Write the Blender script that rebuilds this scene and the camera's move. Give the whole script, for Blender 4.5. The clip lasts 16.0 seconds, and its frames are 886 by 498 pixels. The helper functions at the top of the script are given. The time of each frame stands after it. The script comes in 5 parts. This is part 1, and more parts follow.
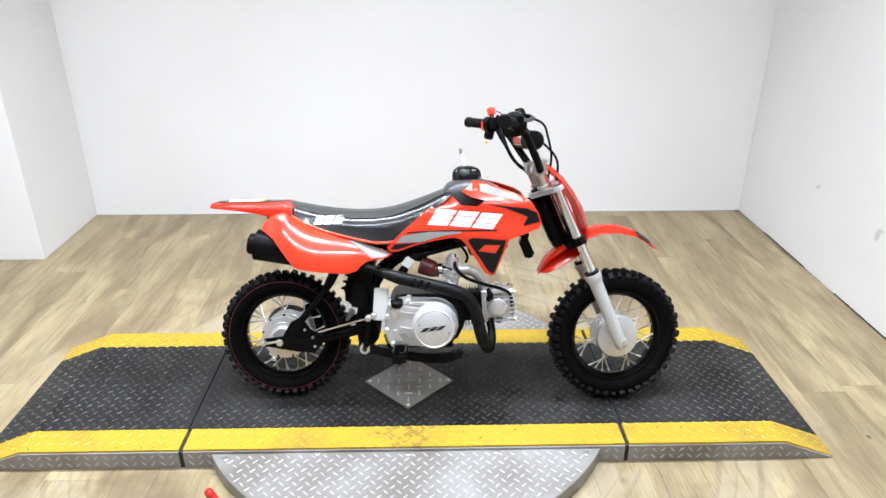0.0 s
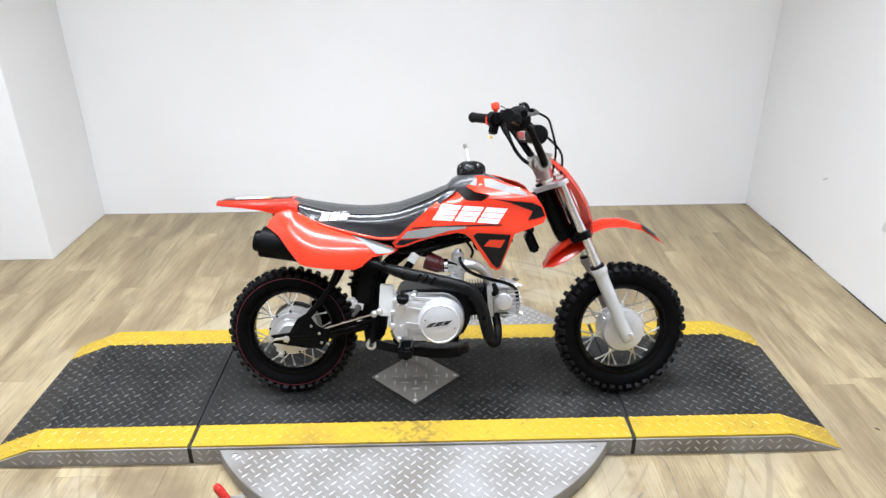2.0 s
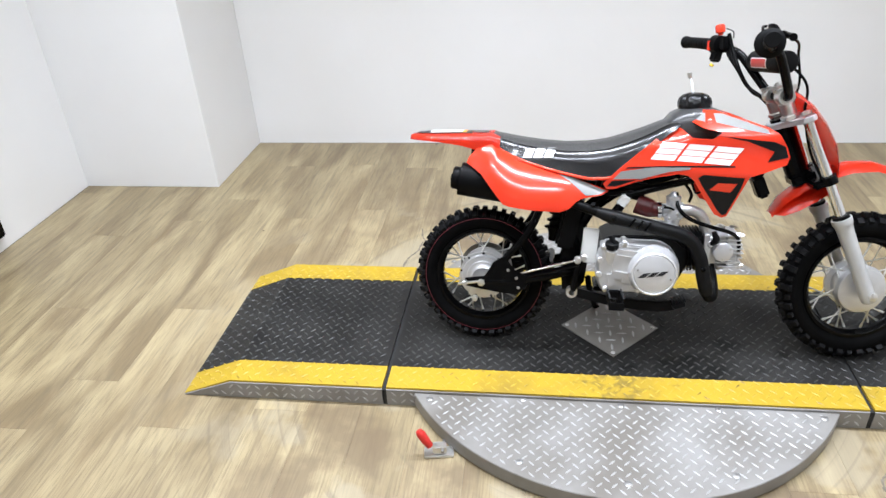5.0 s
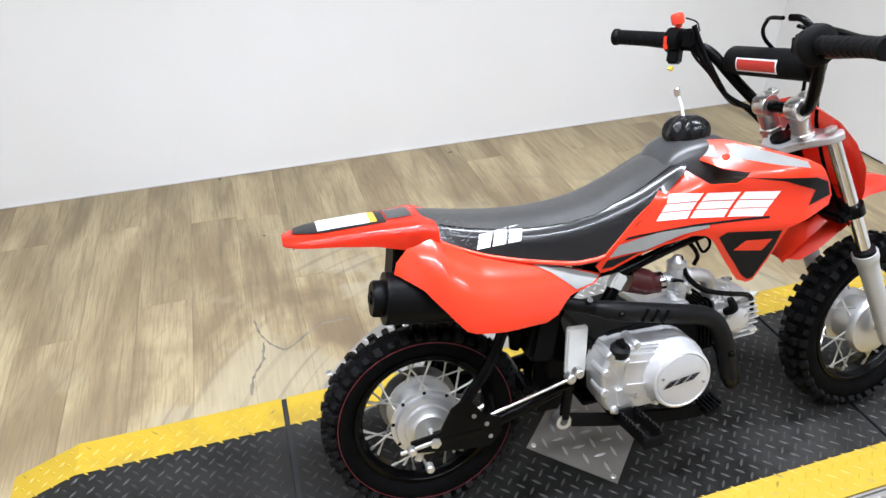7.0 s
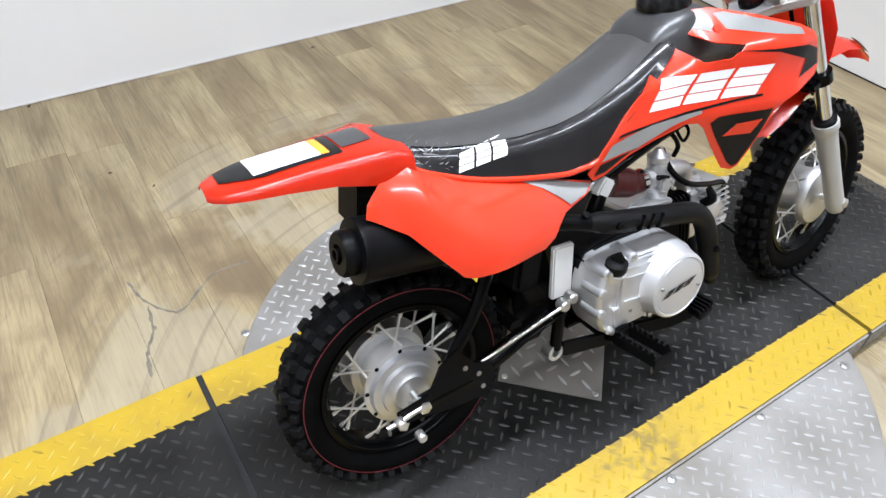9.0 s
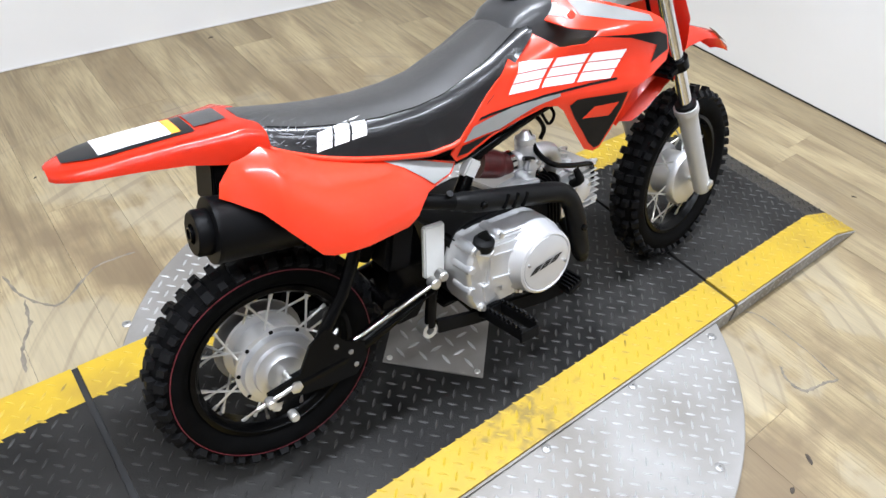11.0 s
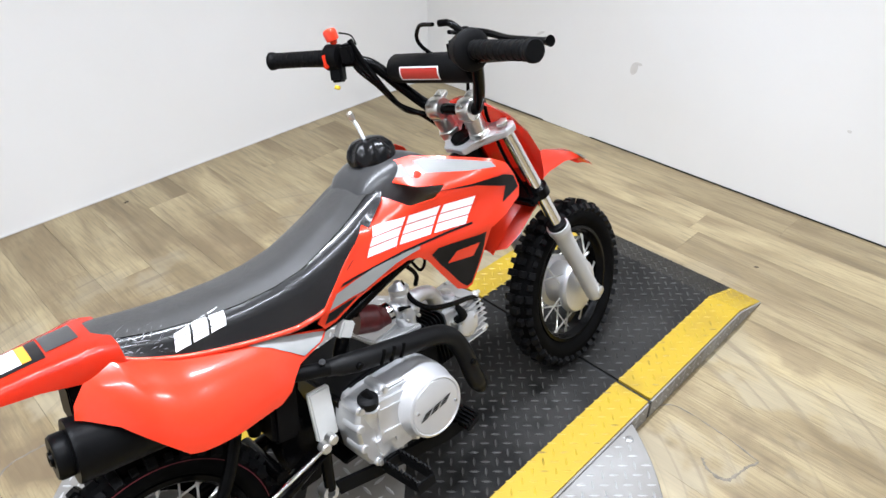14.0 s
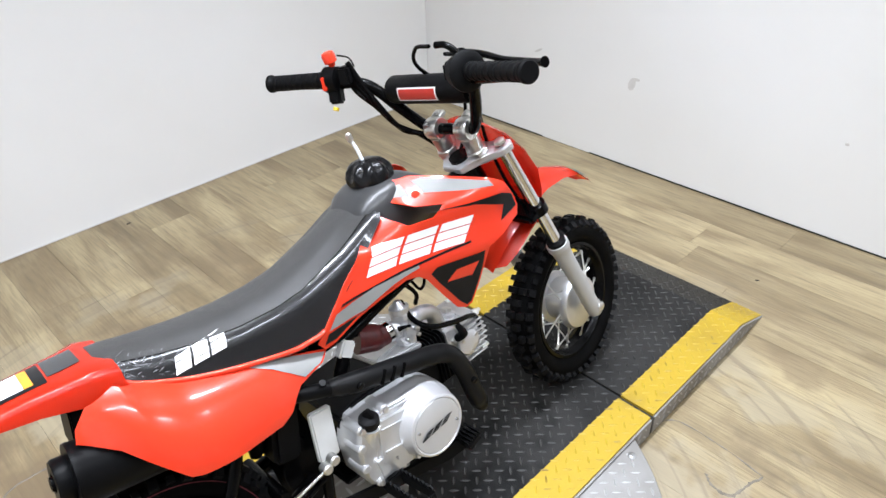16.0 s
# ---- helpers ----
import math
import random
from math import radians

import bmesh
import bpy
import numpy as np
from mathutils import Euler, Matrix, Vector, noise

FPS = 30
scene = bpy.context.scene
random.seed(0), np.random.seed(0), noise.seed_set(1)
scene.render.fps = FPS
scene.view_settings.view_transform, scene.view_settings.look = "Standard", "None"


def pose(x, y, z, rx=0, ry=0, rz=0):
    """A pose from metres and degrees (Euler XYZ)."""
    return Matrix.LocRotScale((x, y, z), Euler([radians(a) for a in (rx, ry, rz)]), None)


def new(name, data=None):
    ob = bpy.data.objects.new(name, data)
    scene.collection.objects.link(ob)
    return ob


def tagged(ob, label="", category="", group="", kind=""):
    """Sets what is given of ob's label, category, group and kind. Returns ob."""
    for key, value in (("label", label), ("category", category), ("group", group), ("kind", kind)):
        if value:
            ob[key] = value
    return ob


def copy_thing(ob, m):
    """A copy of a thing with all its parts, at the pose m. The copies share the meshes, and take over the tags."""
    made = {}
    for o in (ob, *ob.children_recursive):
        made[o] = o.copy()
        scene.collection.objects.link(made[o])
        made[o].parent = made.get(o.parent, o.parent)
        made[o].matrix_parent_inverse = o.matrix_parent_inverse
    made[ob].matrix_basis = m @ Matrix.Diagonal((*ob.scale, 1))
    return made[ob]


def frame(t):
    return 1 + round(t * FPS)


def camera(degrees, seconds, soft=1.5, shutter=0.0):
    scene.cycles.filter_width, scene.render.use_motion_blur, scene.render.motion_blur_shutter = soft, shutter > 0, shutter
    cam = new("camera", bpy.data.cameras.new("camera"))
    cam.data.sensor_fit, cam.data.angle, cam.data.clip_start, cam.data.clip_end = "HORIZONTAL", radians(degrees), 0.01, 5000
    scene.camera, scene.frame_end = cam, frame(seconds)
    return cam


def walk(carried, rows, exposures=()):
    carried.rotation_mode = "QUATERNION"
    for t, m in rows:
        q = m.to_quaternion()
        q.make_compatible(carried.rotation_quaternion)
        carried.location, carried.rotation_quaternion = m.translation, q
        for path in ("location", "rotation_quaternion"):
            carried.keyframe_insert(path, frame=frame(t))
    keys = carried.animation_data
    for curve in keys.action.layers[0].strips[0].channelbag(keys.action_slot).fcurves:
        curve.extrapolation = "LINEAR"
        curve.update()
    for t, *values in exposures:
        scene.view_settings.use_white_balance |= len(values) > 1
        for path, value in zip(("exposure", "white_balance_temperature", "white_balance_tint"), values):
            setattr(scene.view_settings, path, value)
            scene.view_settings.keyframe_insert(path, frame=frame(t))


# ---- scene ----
cam = camera(65.5, 16.0)
# seconds, eye (metres), yaw, pitch, roll (degrees)
ROWS = [
    (0, -0.051, -1.752, 1.366, -1.40, -24.52, 0.09),
    (0.5, -0.048, -1.752, 1.366, -1.52, -24.58, -0.13),
    (1, -0.047, -1.756, 1.363, -1.57, -24.66, -0.14),
    (1.5, -0.043, -1.759, 1.366, -1.07, -24.87, -0.46),
    (2, -0.045, -1.757, 1.362, -0.73, -24.75, -0.71),
    (2.5, -0.046, -1.749, 1.362, -0.70, -24.97, -0.65),
    (3, -0.042, -1.744, 1.364, -1.30, -24.51, 0.03),
    (3.5, -0.039, -1.745, 1.355, -1.63, -24.78, 0.70),
    (4, -0.029, -1.729, 1.352, 0.84, -25.09, 0.48),
    (4.3, -0.031, -1.729, 1.316, 5.51, -28.39, 0.50),
    (4.5, -0.062, -1.715, 1.328, 9.98, -28.29, -0.36),
    (4.7, -0.175, -1.690, 1.332, 10.96, -29.53, -2.50),
    (6.8, -0.711, -0.894, 1.288, -17.64, -31.97, 0.93),
    (7, -0.711, -0.818, 1.260, -16.74, -34.02, -0.82),
    (7.5, -0.687, -0.551, 1.239, -17.32, -35.73, 0.33),
    (8, -0.717, -0.441, 1.224, -24.84, -39.97, -2.16),
    (8.5, -0.794, -0.490, 1.172, -30.58, -40.27, -0.83),
    (8.7, -0.816, -0.504, 1.161, -32.25, -41.85, 0.80),
    (10.8, -0.807, -0.589, 1.153, -43.50, -43.14, 8.37),
    (11, -0.754, -0.605, 1.159, -42.04, -42.50, 6.57),
    (11.5, -0.642, -0.626, 1.161, -40.34, -42.10, 3.65),
    (12, -0.611, -0.649, 1.179, -41.27, -40.88, 1.48),
    (12.5, -0.620, -0.666, 1.209, -41.88, -39.95, -1.07),
    (13, -0.615, -0.670, 1.255, -43.70, -37.33, 0.35),
    (13.5, -0.608, -0.678, 1.273, -43.93, -35.63, -0.59),
    (14, -0.601, -0.684, 1.279, -44.08, -35.22, -0.90),
    (14.5, -0.593, -0.681, 1.281, -44.46, -34.81, -1.20),
    (15, -0.589, -0.677, 1.285, -44.11, -33.99, -1.03),
    (15.5, -0.592, -0.683, 1.285, -44.14, -33.41, -0.81),
    (16, -0.597, -0.690, 1.288, -43.81, -33.95, -1.79),
]
EXPOSURES = [(0.0, -0.05), (2.0, -0.12), (4.0, -0.24), (7.0, -0.2), (8.5, -0.36), (11.0, -0.24), (13.5, -0.22), (15.0, -0.3), (16.0, -0.3)]
walk(cam, [(t, pose(x, y, z, 90 + pitch, 0, yaw) @ pose(0, 0, 0, 0, 0, roll)) for t, x, y, z, yaw, pitch, roll in ROWS], EXPOSURES)

# ---- world and lamps ----
world = bpy.data.worlds.new("world")
scene.world = world
world.use_nodes = True
world.node_tree.nodes["Background"].inputs[0].default_value = (0.9, 0.95, 1.0, 1)
world.node_tree.nodes["Background"].inputs[1].default_value = 0.02
CEILING = 2.75
LAMPS = [(x, y) for y in (-1.25, 0.15) for x in (-1.5, -0.35, 0.8)]
for lx, ly in LAMPS:
    lamp = bpy.data.lights.new("strip_lamp", "AREA")
    lamp.shape, lamp.size, lamp.size_y, lamp.energy, lamp.color, lamp.spread = "RECTANGLE", 1.0, 0.12, 18.5 if ly < 0 else 31.0, (0.912, 0.985, 1.118), radians(118)
    new("strip_lamp", lamp).matrix_world = pose(lx, ly, CEILING - 0.09)


# ---- materials ----
def shader(name, color, rough=0.5, metal=0.0, coat=0.0, grain=0.0, scale=30.0, bump=0.0, bump_scale=200.0, color2=None, spread=(0.35, 0.65), stretch=(1, 1, 1), ior=1.45, rough_var=0.0, spec=0.5, stain_shade=None):
    """A surface with variation at two scales: a coarse tint towards color2 and a fine relief."""
    m = bpy.data.materials.new(name)
    m.use_nodes = True
    nt = m.node_tree
    b = nt.nodes["Principled BSDF"]
    b.inputs["Base Color"].default_value = (*color, 1)
    b.inputs["Roughness"].default_value = rough
    b.inputs["Metallic"].default_value = metal
    b.inputs["Coat Weight"].default_value = coat
    b.inputs["Coat Roughness"].default_value = 0.05
    b.inputs["IOR"].default_value = ior
    b.inputs["Specular IOR Level"].default_value = spec
    tc = nt.nodes.new("ShaderNodeTexCoord")
    mp = nt.nodes.new("ShaderNodeMapping")
    mp.inputs["Scale"].default_value = stretch
    nt.links.new(tc.outputs["Object"], mp.inputs["Vector"])
    n1 = nt.nodes.new("ShaderNodeTexNoise")
    n1.inputs["Scale"].default_value, n1.inputs["Detail"].default_value = scale, 6
    nt.links.new(mp.outputs[0], n1.inputs["Vector"])
    ramp = nt.nodes.new("ShaderNodeValToRGB")
    ramp.color_ramp.elements[0].position, ramp.color_ramp.elements[1].position = spread
    nt.links.new(n1.outputs[0], ramp.inputs[0])
    if color2 or grain:
        ramp.color_ramp.elements[0].color = (*(color2 or [c * (1 - grain) for c in color]), 1)
        ramp.color_ramp.elements[1].color = (*color, 1)
        nt.links.new(ramp.outputs[0], b.inputs["Base Color"])
    if stain_shade:
        # stains and painted shade, of their own shape: noise within a soft round patch
        center, radius, stain_shade_tint, patch_scale = stain_shade
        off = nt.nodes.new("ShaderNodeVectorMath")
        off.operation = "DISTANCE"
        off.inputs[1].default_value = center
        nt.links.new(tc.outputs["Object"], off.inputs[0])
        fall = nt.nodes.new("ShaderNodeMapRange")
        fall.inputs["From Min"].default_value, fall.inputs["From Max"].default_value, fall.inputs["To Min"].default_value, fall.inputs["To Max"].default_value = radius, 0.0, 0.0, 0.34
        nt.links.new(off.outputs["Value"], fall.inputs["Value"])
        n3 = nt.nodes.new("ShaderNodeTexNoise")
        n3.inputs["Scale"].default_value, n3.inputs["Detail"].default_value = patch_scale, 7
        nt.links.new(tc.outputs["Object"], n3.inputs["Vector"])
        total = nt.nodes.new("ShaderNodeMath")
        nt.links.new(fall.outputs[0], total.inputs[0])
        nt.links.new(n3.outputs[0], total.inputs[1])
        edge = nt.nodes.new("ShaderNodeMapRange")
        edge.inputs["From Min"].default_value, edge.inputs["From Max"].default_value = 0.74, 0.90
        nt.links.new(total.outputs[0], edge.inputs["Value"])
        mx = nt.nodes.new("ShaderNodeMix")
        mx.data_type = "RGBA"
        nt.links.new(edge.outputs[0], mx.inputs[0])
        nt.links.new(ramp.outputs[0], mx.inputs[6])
        mx.inputs[7].default_value = (*stain_shade_tint, 1)
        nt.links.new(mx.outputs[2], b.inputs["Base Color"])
    if rough_var:
        mr = nt.nodes.new("ShaderNodeMapRange")
        mr.inputs["To Min"].default_value, mr.inputs["To Max"].default_value = rough - rough_var, rough + rough_var
        nt.links.new(n1.outputs[0], mr.inputs["Value"])
        nt.links.new(mr.outputs[0], b.inputs["Roughness"])
    if bump:
        n2 = nt.nodes.new("ShaderNodeTexNoise")
        n2.inputs["Scale"].default_value, n2.inputs["Detail"].default_value = bump_scale, 4
        nt.links.new(mp.outputs[0], n2.inputs["Vector"])
        bp = nt.nodes.new("ShaderNodeBump")
        bp.inputs["Strength"].default_value, bp.inputs["Distance"].default_value = bump, 0.002
        nt.links.new(n2.outputs[0], bp.inputs["Height"])
        nt.links.new(bp.outputs[0], b.inputs["Normal"])
    return m


M = {
    "wall": shader("wall_paint", (0.82, 0.82, 0.82), 0.55, color2=(0.79, 0.785, 0.775), scale=1.3, bump=0.06, bump_scale=160),
    "ceiling": shader("ceiling_paint", (0.62, 0.60, 0.57), 0.7, grain=0.05, scale=2, bump=0.1),
    "red": shader("red_plastic", (0.74, 0.037, 0.012), 0.26, coat=0.55, grain=0.05, scale=14, bump=0.01, bump_scale=60),
    "black_decal": shader("black_decal", (0.009, 0.009, 0.010), 0.32, spec=0.22, grain=0.3, scale=40),
    "silver_decal": shader("silver_decal", (0.27, 0.27, 0.262), 0.5, metal=0.1, spec=0.2, grain=0.08, scale=30),
    "white_decal": shader("white_decal", (0.82, 0.82, 0.82), 0.3, grain=0.04, scale=40),
    "shield": shader("heat_shield_paint", (0.013, 0.013, 0.0135), 0.36, spec=0.3, grain=0.3, scale=25, bump=0.05, bump_scale=300),
    "red_decal": shader("red_decal", (0.46, 0.03, 0.02), 0.35, grain=0.1, scale=40),
    "orange_decal": shader("orange_decal", (0.85, 0.30, 0.03), 0.4, grain=0.05),
    "paper": shader("paper_label", (0.80, 0.80, 0.78), 0.5, grain=0.05, scale=60),
    # greyer than the sides: the ceiling's sheen on the vinyl is in the colour
    "seat_top": shader("seat_vinyl", (0.044, 0.043, 0.042), 0.40, grain=0.15, scale=25, bump=0.35, bump_scale=700),
    "seat_side": shader("wrapped_seat_vinyl", (0.011, 0.011, 0.012), 0.26, spec=0.4, coat=0.4, grain=0.3, scale=18, bump=1.0, bump_scale=22, stretch=(0.6, 1, 1.6)),
    "rubber": shader("tyre_rubber", (0.0038, 0.0038, 0.0040), 0.65, spec=0.04, grain=0.4, scale=30, bump=0.15, bump_scale=400),
    "knob": shader("tread_block_rubber", (0.009, 0.009, 0.0095), 0.5, spec=0.08, grain=0.4, scale=30, bump=0.15, bump_scale=400),
    "grip": shader("grip_rubber", (0.005, 0.005, 0.0053), 0.5, spec=0.1, grain=0.3, scale=60, bump=0.2, bump_scale=500),
    "black": shader("black_enamel", (0.0022, 0.0022, 0.0024), 0.24, spec=0.11, grain=0.3, scale=20),
    "black_matt": shader("black_heatproof_paint", (0.0036, 0.0036, 0.0039), 0.40, spec=0.09, grain=0.35, scale=25, bump=0.05, bump_scale=300),
    "tank": shader("grey_tank_plastic", (0.042, 0.042, 0.043), 0.30, grain=0.15, scale=30, bump=0.08, bump_scale=400),
    "cap": shader("cap_plastic", (0.006, 0.006, 0.0065), 0.22, spec=0.3, grain=0.2, scale=40),
    "chrome": shader("chrome", (0.80, 0.80, 0.80), 0.12, metal=1.0, grain=0.05, scale=30),
    "zinc": shader("zinc_plating", (0.72, 0.71, 0.68), 0.28, metal=0.9, grain=0.15, scale=40),
    "alloy": shader("cast_alloy", (0.64, 0.64, 0.645), 0.38, metal=0.75, grain=0.12, scale=22, bump=0.12, bump_scale=420, rough_var=0.08),
    "alloy_cover": shader("satin_alloy", (0.66, 0.66, 0.67), 0.36, metal=0.6, grain=0.06, scale=18, bump=0.05, bump_scale=500),
    "fork_paint": shader("grey_fork_paint", (0.46, 0.46, 0.45), 0.36, metal=0.2, grain=0.08, scale=20, bump=0.04),
    "spoke": shader("zinc_spoke", (0.76, 0.76, 0.74), 0.3, metal=0.85, grain=0.1),
    "white_plastic": shader("white_plastic", (0.78, 0.78, 0.76), 0.4, grain=0.06, scale=30),
    "dark_red": shader("dark_red_filter", (0.085, 0.008, 0.008), 0.45, grain=0.4, scale=60),
    "yellow_plastic": shader("yellow_plastic", (0.80, 0.55, 0.02), 0.4, grain=0.1),
    "stripe": shader("red_tyre_stripe", (0.13, 0.014, 0.022), 0.6, grain=0.3, scale=80),
    "clear": shader("clear_tube", (0.75, 0.77, 0.78), 0.15, grain=0.05),
    # dark round patch: stains on the deck plus shade under the motorbike, painted in
    "deck": shader("black_tread_paint", (0.026, 0.025, 0.0235), 0.40, spec=0.16, stain_shade=((-0.02, -0.06, 0.06), 0.62, (0.005, 0.0048, 0.0045), 9.0), color2=(0.0095, 0.0090, 0.0084), scale=4.5, bump=0.25, bump_scale=260, rough_var=0.12),
    "deck_bar": shader("worn_tread_paint", (0.046, 0.0445, 0.042), 0.38, color2=(0.016, 0.016, 0.0155), scale=9, metal=0.08, spec=0.3),
    "yellow": shader("yellow_line_paint", (0.39, 0.258, 0.014), 0.5, color2=(0.27, 0.175, 0.02), scale=7, spread=(0.25, 0.5), stain_shade=((-0.12, -0.17, 0.06), 0.26, (0.20, 0.135, 0.02), 34.0), bump=0.15, bump_scale=250),
    "yellow_bar": shader("worn_yellow_paint", (0.41, 0.28, 0.022), 0.4, color2=(0.17, 0.115, 0.018), scale=16, spread=(0.30, 0.46)),
    "plate": shader("aluminium_tread_plate", (0.265, 0.257, 0.246), 0.48, metal=0.2, color2=(0.160, 0.146, 0.127), scale=5, bump=0.1, bump_scale=300, rough_var=0.1),
    "plate_bar": shader("aluminium_tread_bar", (0.40, 0.395, 0.385), 0.4, metal=0.3, grain=0.15, scale=20),
    "steel": shader("dull_steel", (0.34, 0.335, 0.325), 0.42, metal=0.7, grain=0.3, scale=12, bump=0.1),
    "seam": shader("black_seam", (0.012, 0.012, 0.012), 0.7, grain=0.3),
    "handle_red": shader("red_vinyl_grip", (0.50, 0.025, 0.02), 0.35, grain=0.15),
    "scuff": shader("grey_scuff", (0.66, 0.645, 0.63), 0.7, grain=0.1, scale=60),
    "chip": shader("dark_floor_chip", (0.05, 0.038, 0.026), 0.7, grain=0.3, scale=60),
    "tear": shader("grey_floor_backing", (0.20, 0.172, 0.135), 0.7, grain=0.35, scale=50),
    "film": shader("film_glint_paint", (0.24, 0.24, 0.25), 0.12, grain=0.15, scale=60),
    "tube": shader("lamp_tube", (1, 1, 1), 0.5),
}
tube_node = M["tube"].node_tree.nodes["Principled BSDF"]
tube_node.inputs["Emission Color"].default_value = (0.95, 0.985, 1.0, 1)
tube_node.inputs["Emission Strength"].default_value = 6.0


def wood_material():
    """Printed vinyl planks: grain along y, streaks and a tint for each plank, knots, and scuffed arcs round the turntable."""
    m = bpy.data.materials.new("vinyl_plank")
    m.use_nodes = True
    nt = m.node_tree
    b = nt.nodes["Principled BSDF"]
    tc, info = nt.nodes.new("ShaderNodeTexCoord"), nt.nodes.new("ShaderNodeObjectInfo")

    def math_node(op, a, c=None, v=None):
        n = nt.nodes.new("ShaderNodeMath")
        n.operation = op
        nt.links.new(a, n.inputs[0])
        if c is not None:
            nt.links.new(c, n.inputs[1])
        if v is not None:
            n.inputs[1].default_value = v
        return n.outputs[0]

    shift = nt.nodes.new("ShaderNodeCombineXYZ")
    nt.links.new(math_node("MULTIPLY", info.outputs["Random"], v=37.0), shift.inputs[0])
    nt.links.new(math_node("MULTIPLY", info.outputs["Random"], v=91.0), shift.inputs[1])
    add = nt.nodes.new("ShaderNodeVectorMath")
    nt.links.new(tc.outputs["Object"], add.inputs[0])
    nt.links.new(shift.outputs[0], add.inputs[1])

    def noise_at(stretch, scale, detail=5, distort=0.0):
        mp = nt.nodes.new("ShaderNodeMapping")
        mp.inputs["Scale"].default_value = stretch
        nt.links.new(add.outputs[0], mp.inputs["Vector"])
        n = nt.nodes.new("ShaderNodeTexNoise")
        n.inputs["Scale"].default_value, n.inputs["Detail"].default_value, n.inputs["Distortion"].default_value = scale, detail, distort
        nt.links.new(mp.outputs[0], n.inputs["Vector"])
        return n.outputs[0]

    def mix(fac, a, c, mode="MIX"):
        n = nt.nodes.new("ShaderNodeMix")
        n.data_type, n.blend_type = "RGBA", mode
        nt.links.new(fac, n.inputs[0])
        for k, v in ((6, a), (7, c)):
            if isinstance(v, tuple):
                n.inputs[k].default_value = (*v, 1)
            else:
                nt.links.new(v, n.inputs[k])
        return n.outputs[2]

    def ramp(fac, a, c):
        n = nt.nodes.new("ShaderNodeMapRange")
        n.inputs["From Min"].default_value, n.inputs["From Max"].default_value = a, c
        nt.links.new(fac, n.inputs["Value"])
        return n.outputs[0]

    broad = noise_at((4.2, 0.9, 1), 1.8, 7, 0.8)
    streak = noise_at((22.0, 1.0, 1), 2.4, 6, 0.3)
    fine = noise_at((70.0, 3.5, 1), 3.0, 6, 0.4)
    col = mix(ramp(broad, 0.36, 0.64), (0.200, 0.147, 0.078), (0.376, 0.301, 0.171))
    col = mix(math_node("MULTIPLY", ramp(streak, 0.52, 0.78), v=0.74), col, (0.130, 0.096, 0.056))
    col = mix(math_node("MULTIPLY", ramp(fine, 0.45, 0.75), v=0.58), col, (0.105, 0.079, 0.047))
    tint = nt.nodes.new("ShaderNodeMapRange")
    tint.inputs["To Min"].default_value, tint.inputs["To Max"].default_value = 0.93, 1.07
    nt.links.new(info.outputs["Random"], tint.inputs["Value"])
    hsv = nt.nodes.new("ShaderNodeHueSaturation")
    nt.links.new(tint.outputs[0], hsv.inputs["Value"])
    nt.links.new(col, hsv.inputs["Color"])
    col = hsv.outputs[0]
    # wear round the turntable: grey patches and arcs that its edge has scraped
    geo = nt.nodes.new("ShaderNodeNewGeometry")
    off = nt.nodes.new("ShaderNodeVectorMath")
    off.operation = "SUBTRACT"
    off.inputs[1].default_value = (-0.114, 0.087, 0.0)
    nt.links.new(geo.outputs["Position"], off.inputs[0])
    length = nt.nodes.new("ShaderNodeVectorMath")
    length.operation = "LENGTH"
    nt.links.new(off.outputs[0], length.inputs[0])
    far = length.outputs["Value"]
    patch = nt.nodes.new("ShaderNodeTexNoise")
    patch.inputs["Scale"].default_value, patch.inputs["Detail"].default_value = 3.2, 8
    nt.links.new(geo.outputs["Position"], patch.inputs["Vector"])
    near = math_node("MULTIPLY", ramp(far, 1.45, 0.95), ramp(patch.outputs[0], 0.53, 0.58))
    col = mix(math_node("MULTIPLY", near, v=0.6), col, (0.33, 0.283, 0.195))
    dark = math_node("MULTIPLY", ramp(far, 1.45, 0.95), ramp(patch.outputs[0], 0.50, 0.42))
    col = mix(math_node("MULTIPLY", dark, v=0.75), col, (0.140, 0.098, 0.056))
    rings = nt.nodes.new("ShaderNodeTexNoise")
    rings.noise_dimensions = "1D"
    rings.inputs["Scale"].default_value, rings.inputs["Detail"].default_value = 26.0, 3
    nt.links.new(far, rings.inputs["W"])
    arc = math_node("MULTIPLY", ramp(rings.outputs[0], 0.56, 0.66), ramp(far, 1.45, 1.25))
    arc = math_node("MULTIPLY", arc, ramp(patch.outputs[0], 0.46, 0.58))
    col = mix(math_node("MULTIPLY", arc, v=0.38), col, (0.11, 0.085, 0.06))
    nt.links.new(col, b.inputs["Base Color"])
    b.inputs["Roughness"].default_value = 0.42
    bp = nt.nodes.new("ShaderNodeBump")
    bp.inputs["Strength"].default_value, bp.inputs["Distance"].default_value = 0.15, 0.001
    nt.links.new(fine, bp.inputs["Height"])
    nt.links.new(bp.outputs[0], b.inputs["Normal"])
    return m


M["wood"] = wood_material()


# ---- mesh helpers ----
def finish(bm, name, material, angle=38):
    me = bpy.data.meshes.new(name)
    bmesh.ops.recalc_face_normals(bm, faces=bm.faces[:])
    for f in bm.faces:
        f.smooth = True
    bm.to_mesh(me)
    bm.free()
    me.materials.append(M[material])
    me.set_sharp_from_angle(angle=radians(angle))
    return me


def part(name, bm, material, parent, label="", angle=38):
    ob = new(name, finish(bm, name, material, angle))
    ob.parent = parent
    return tagged(ob, label)


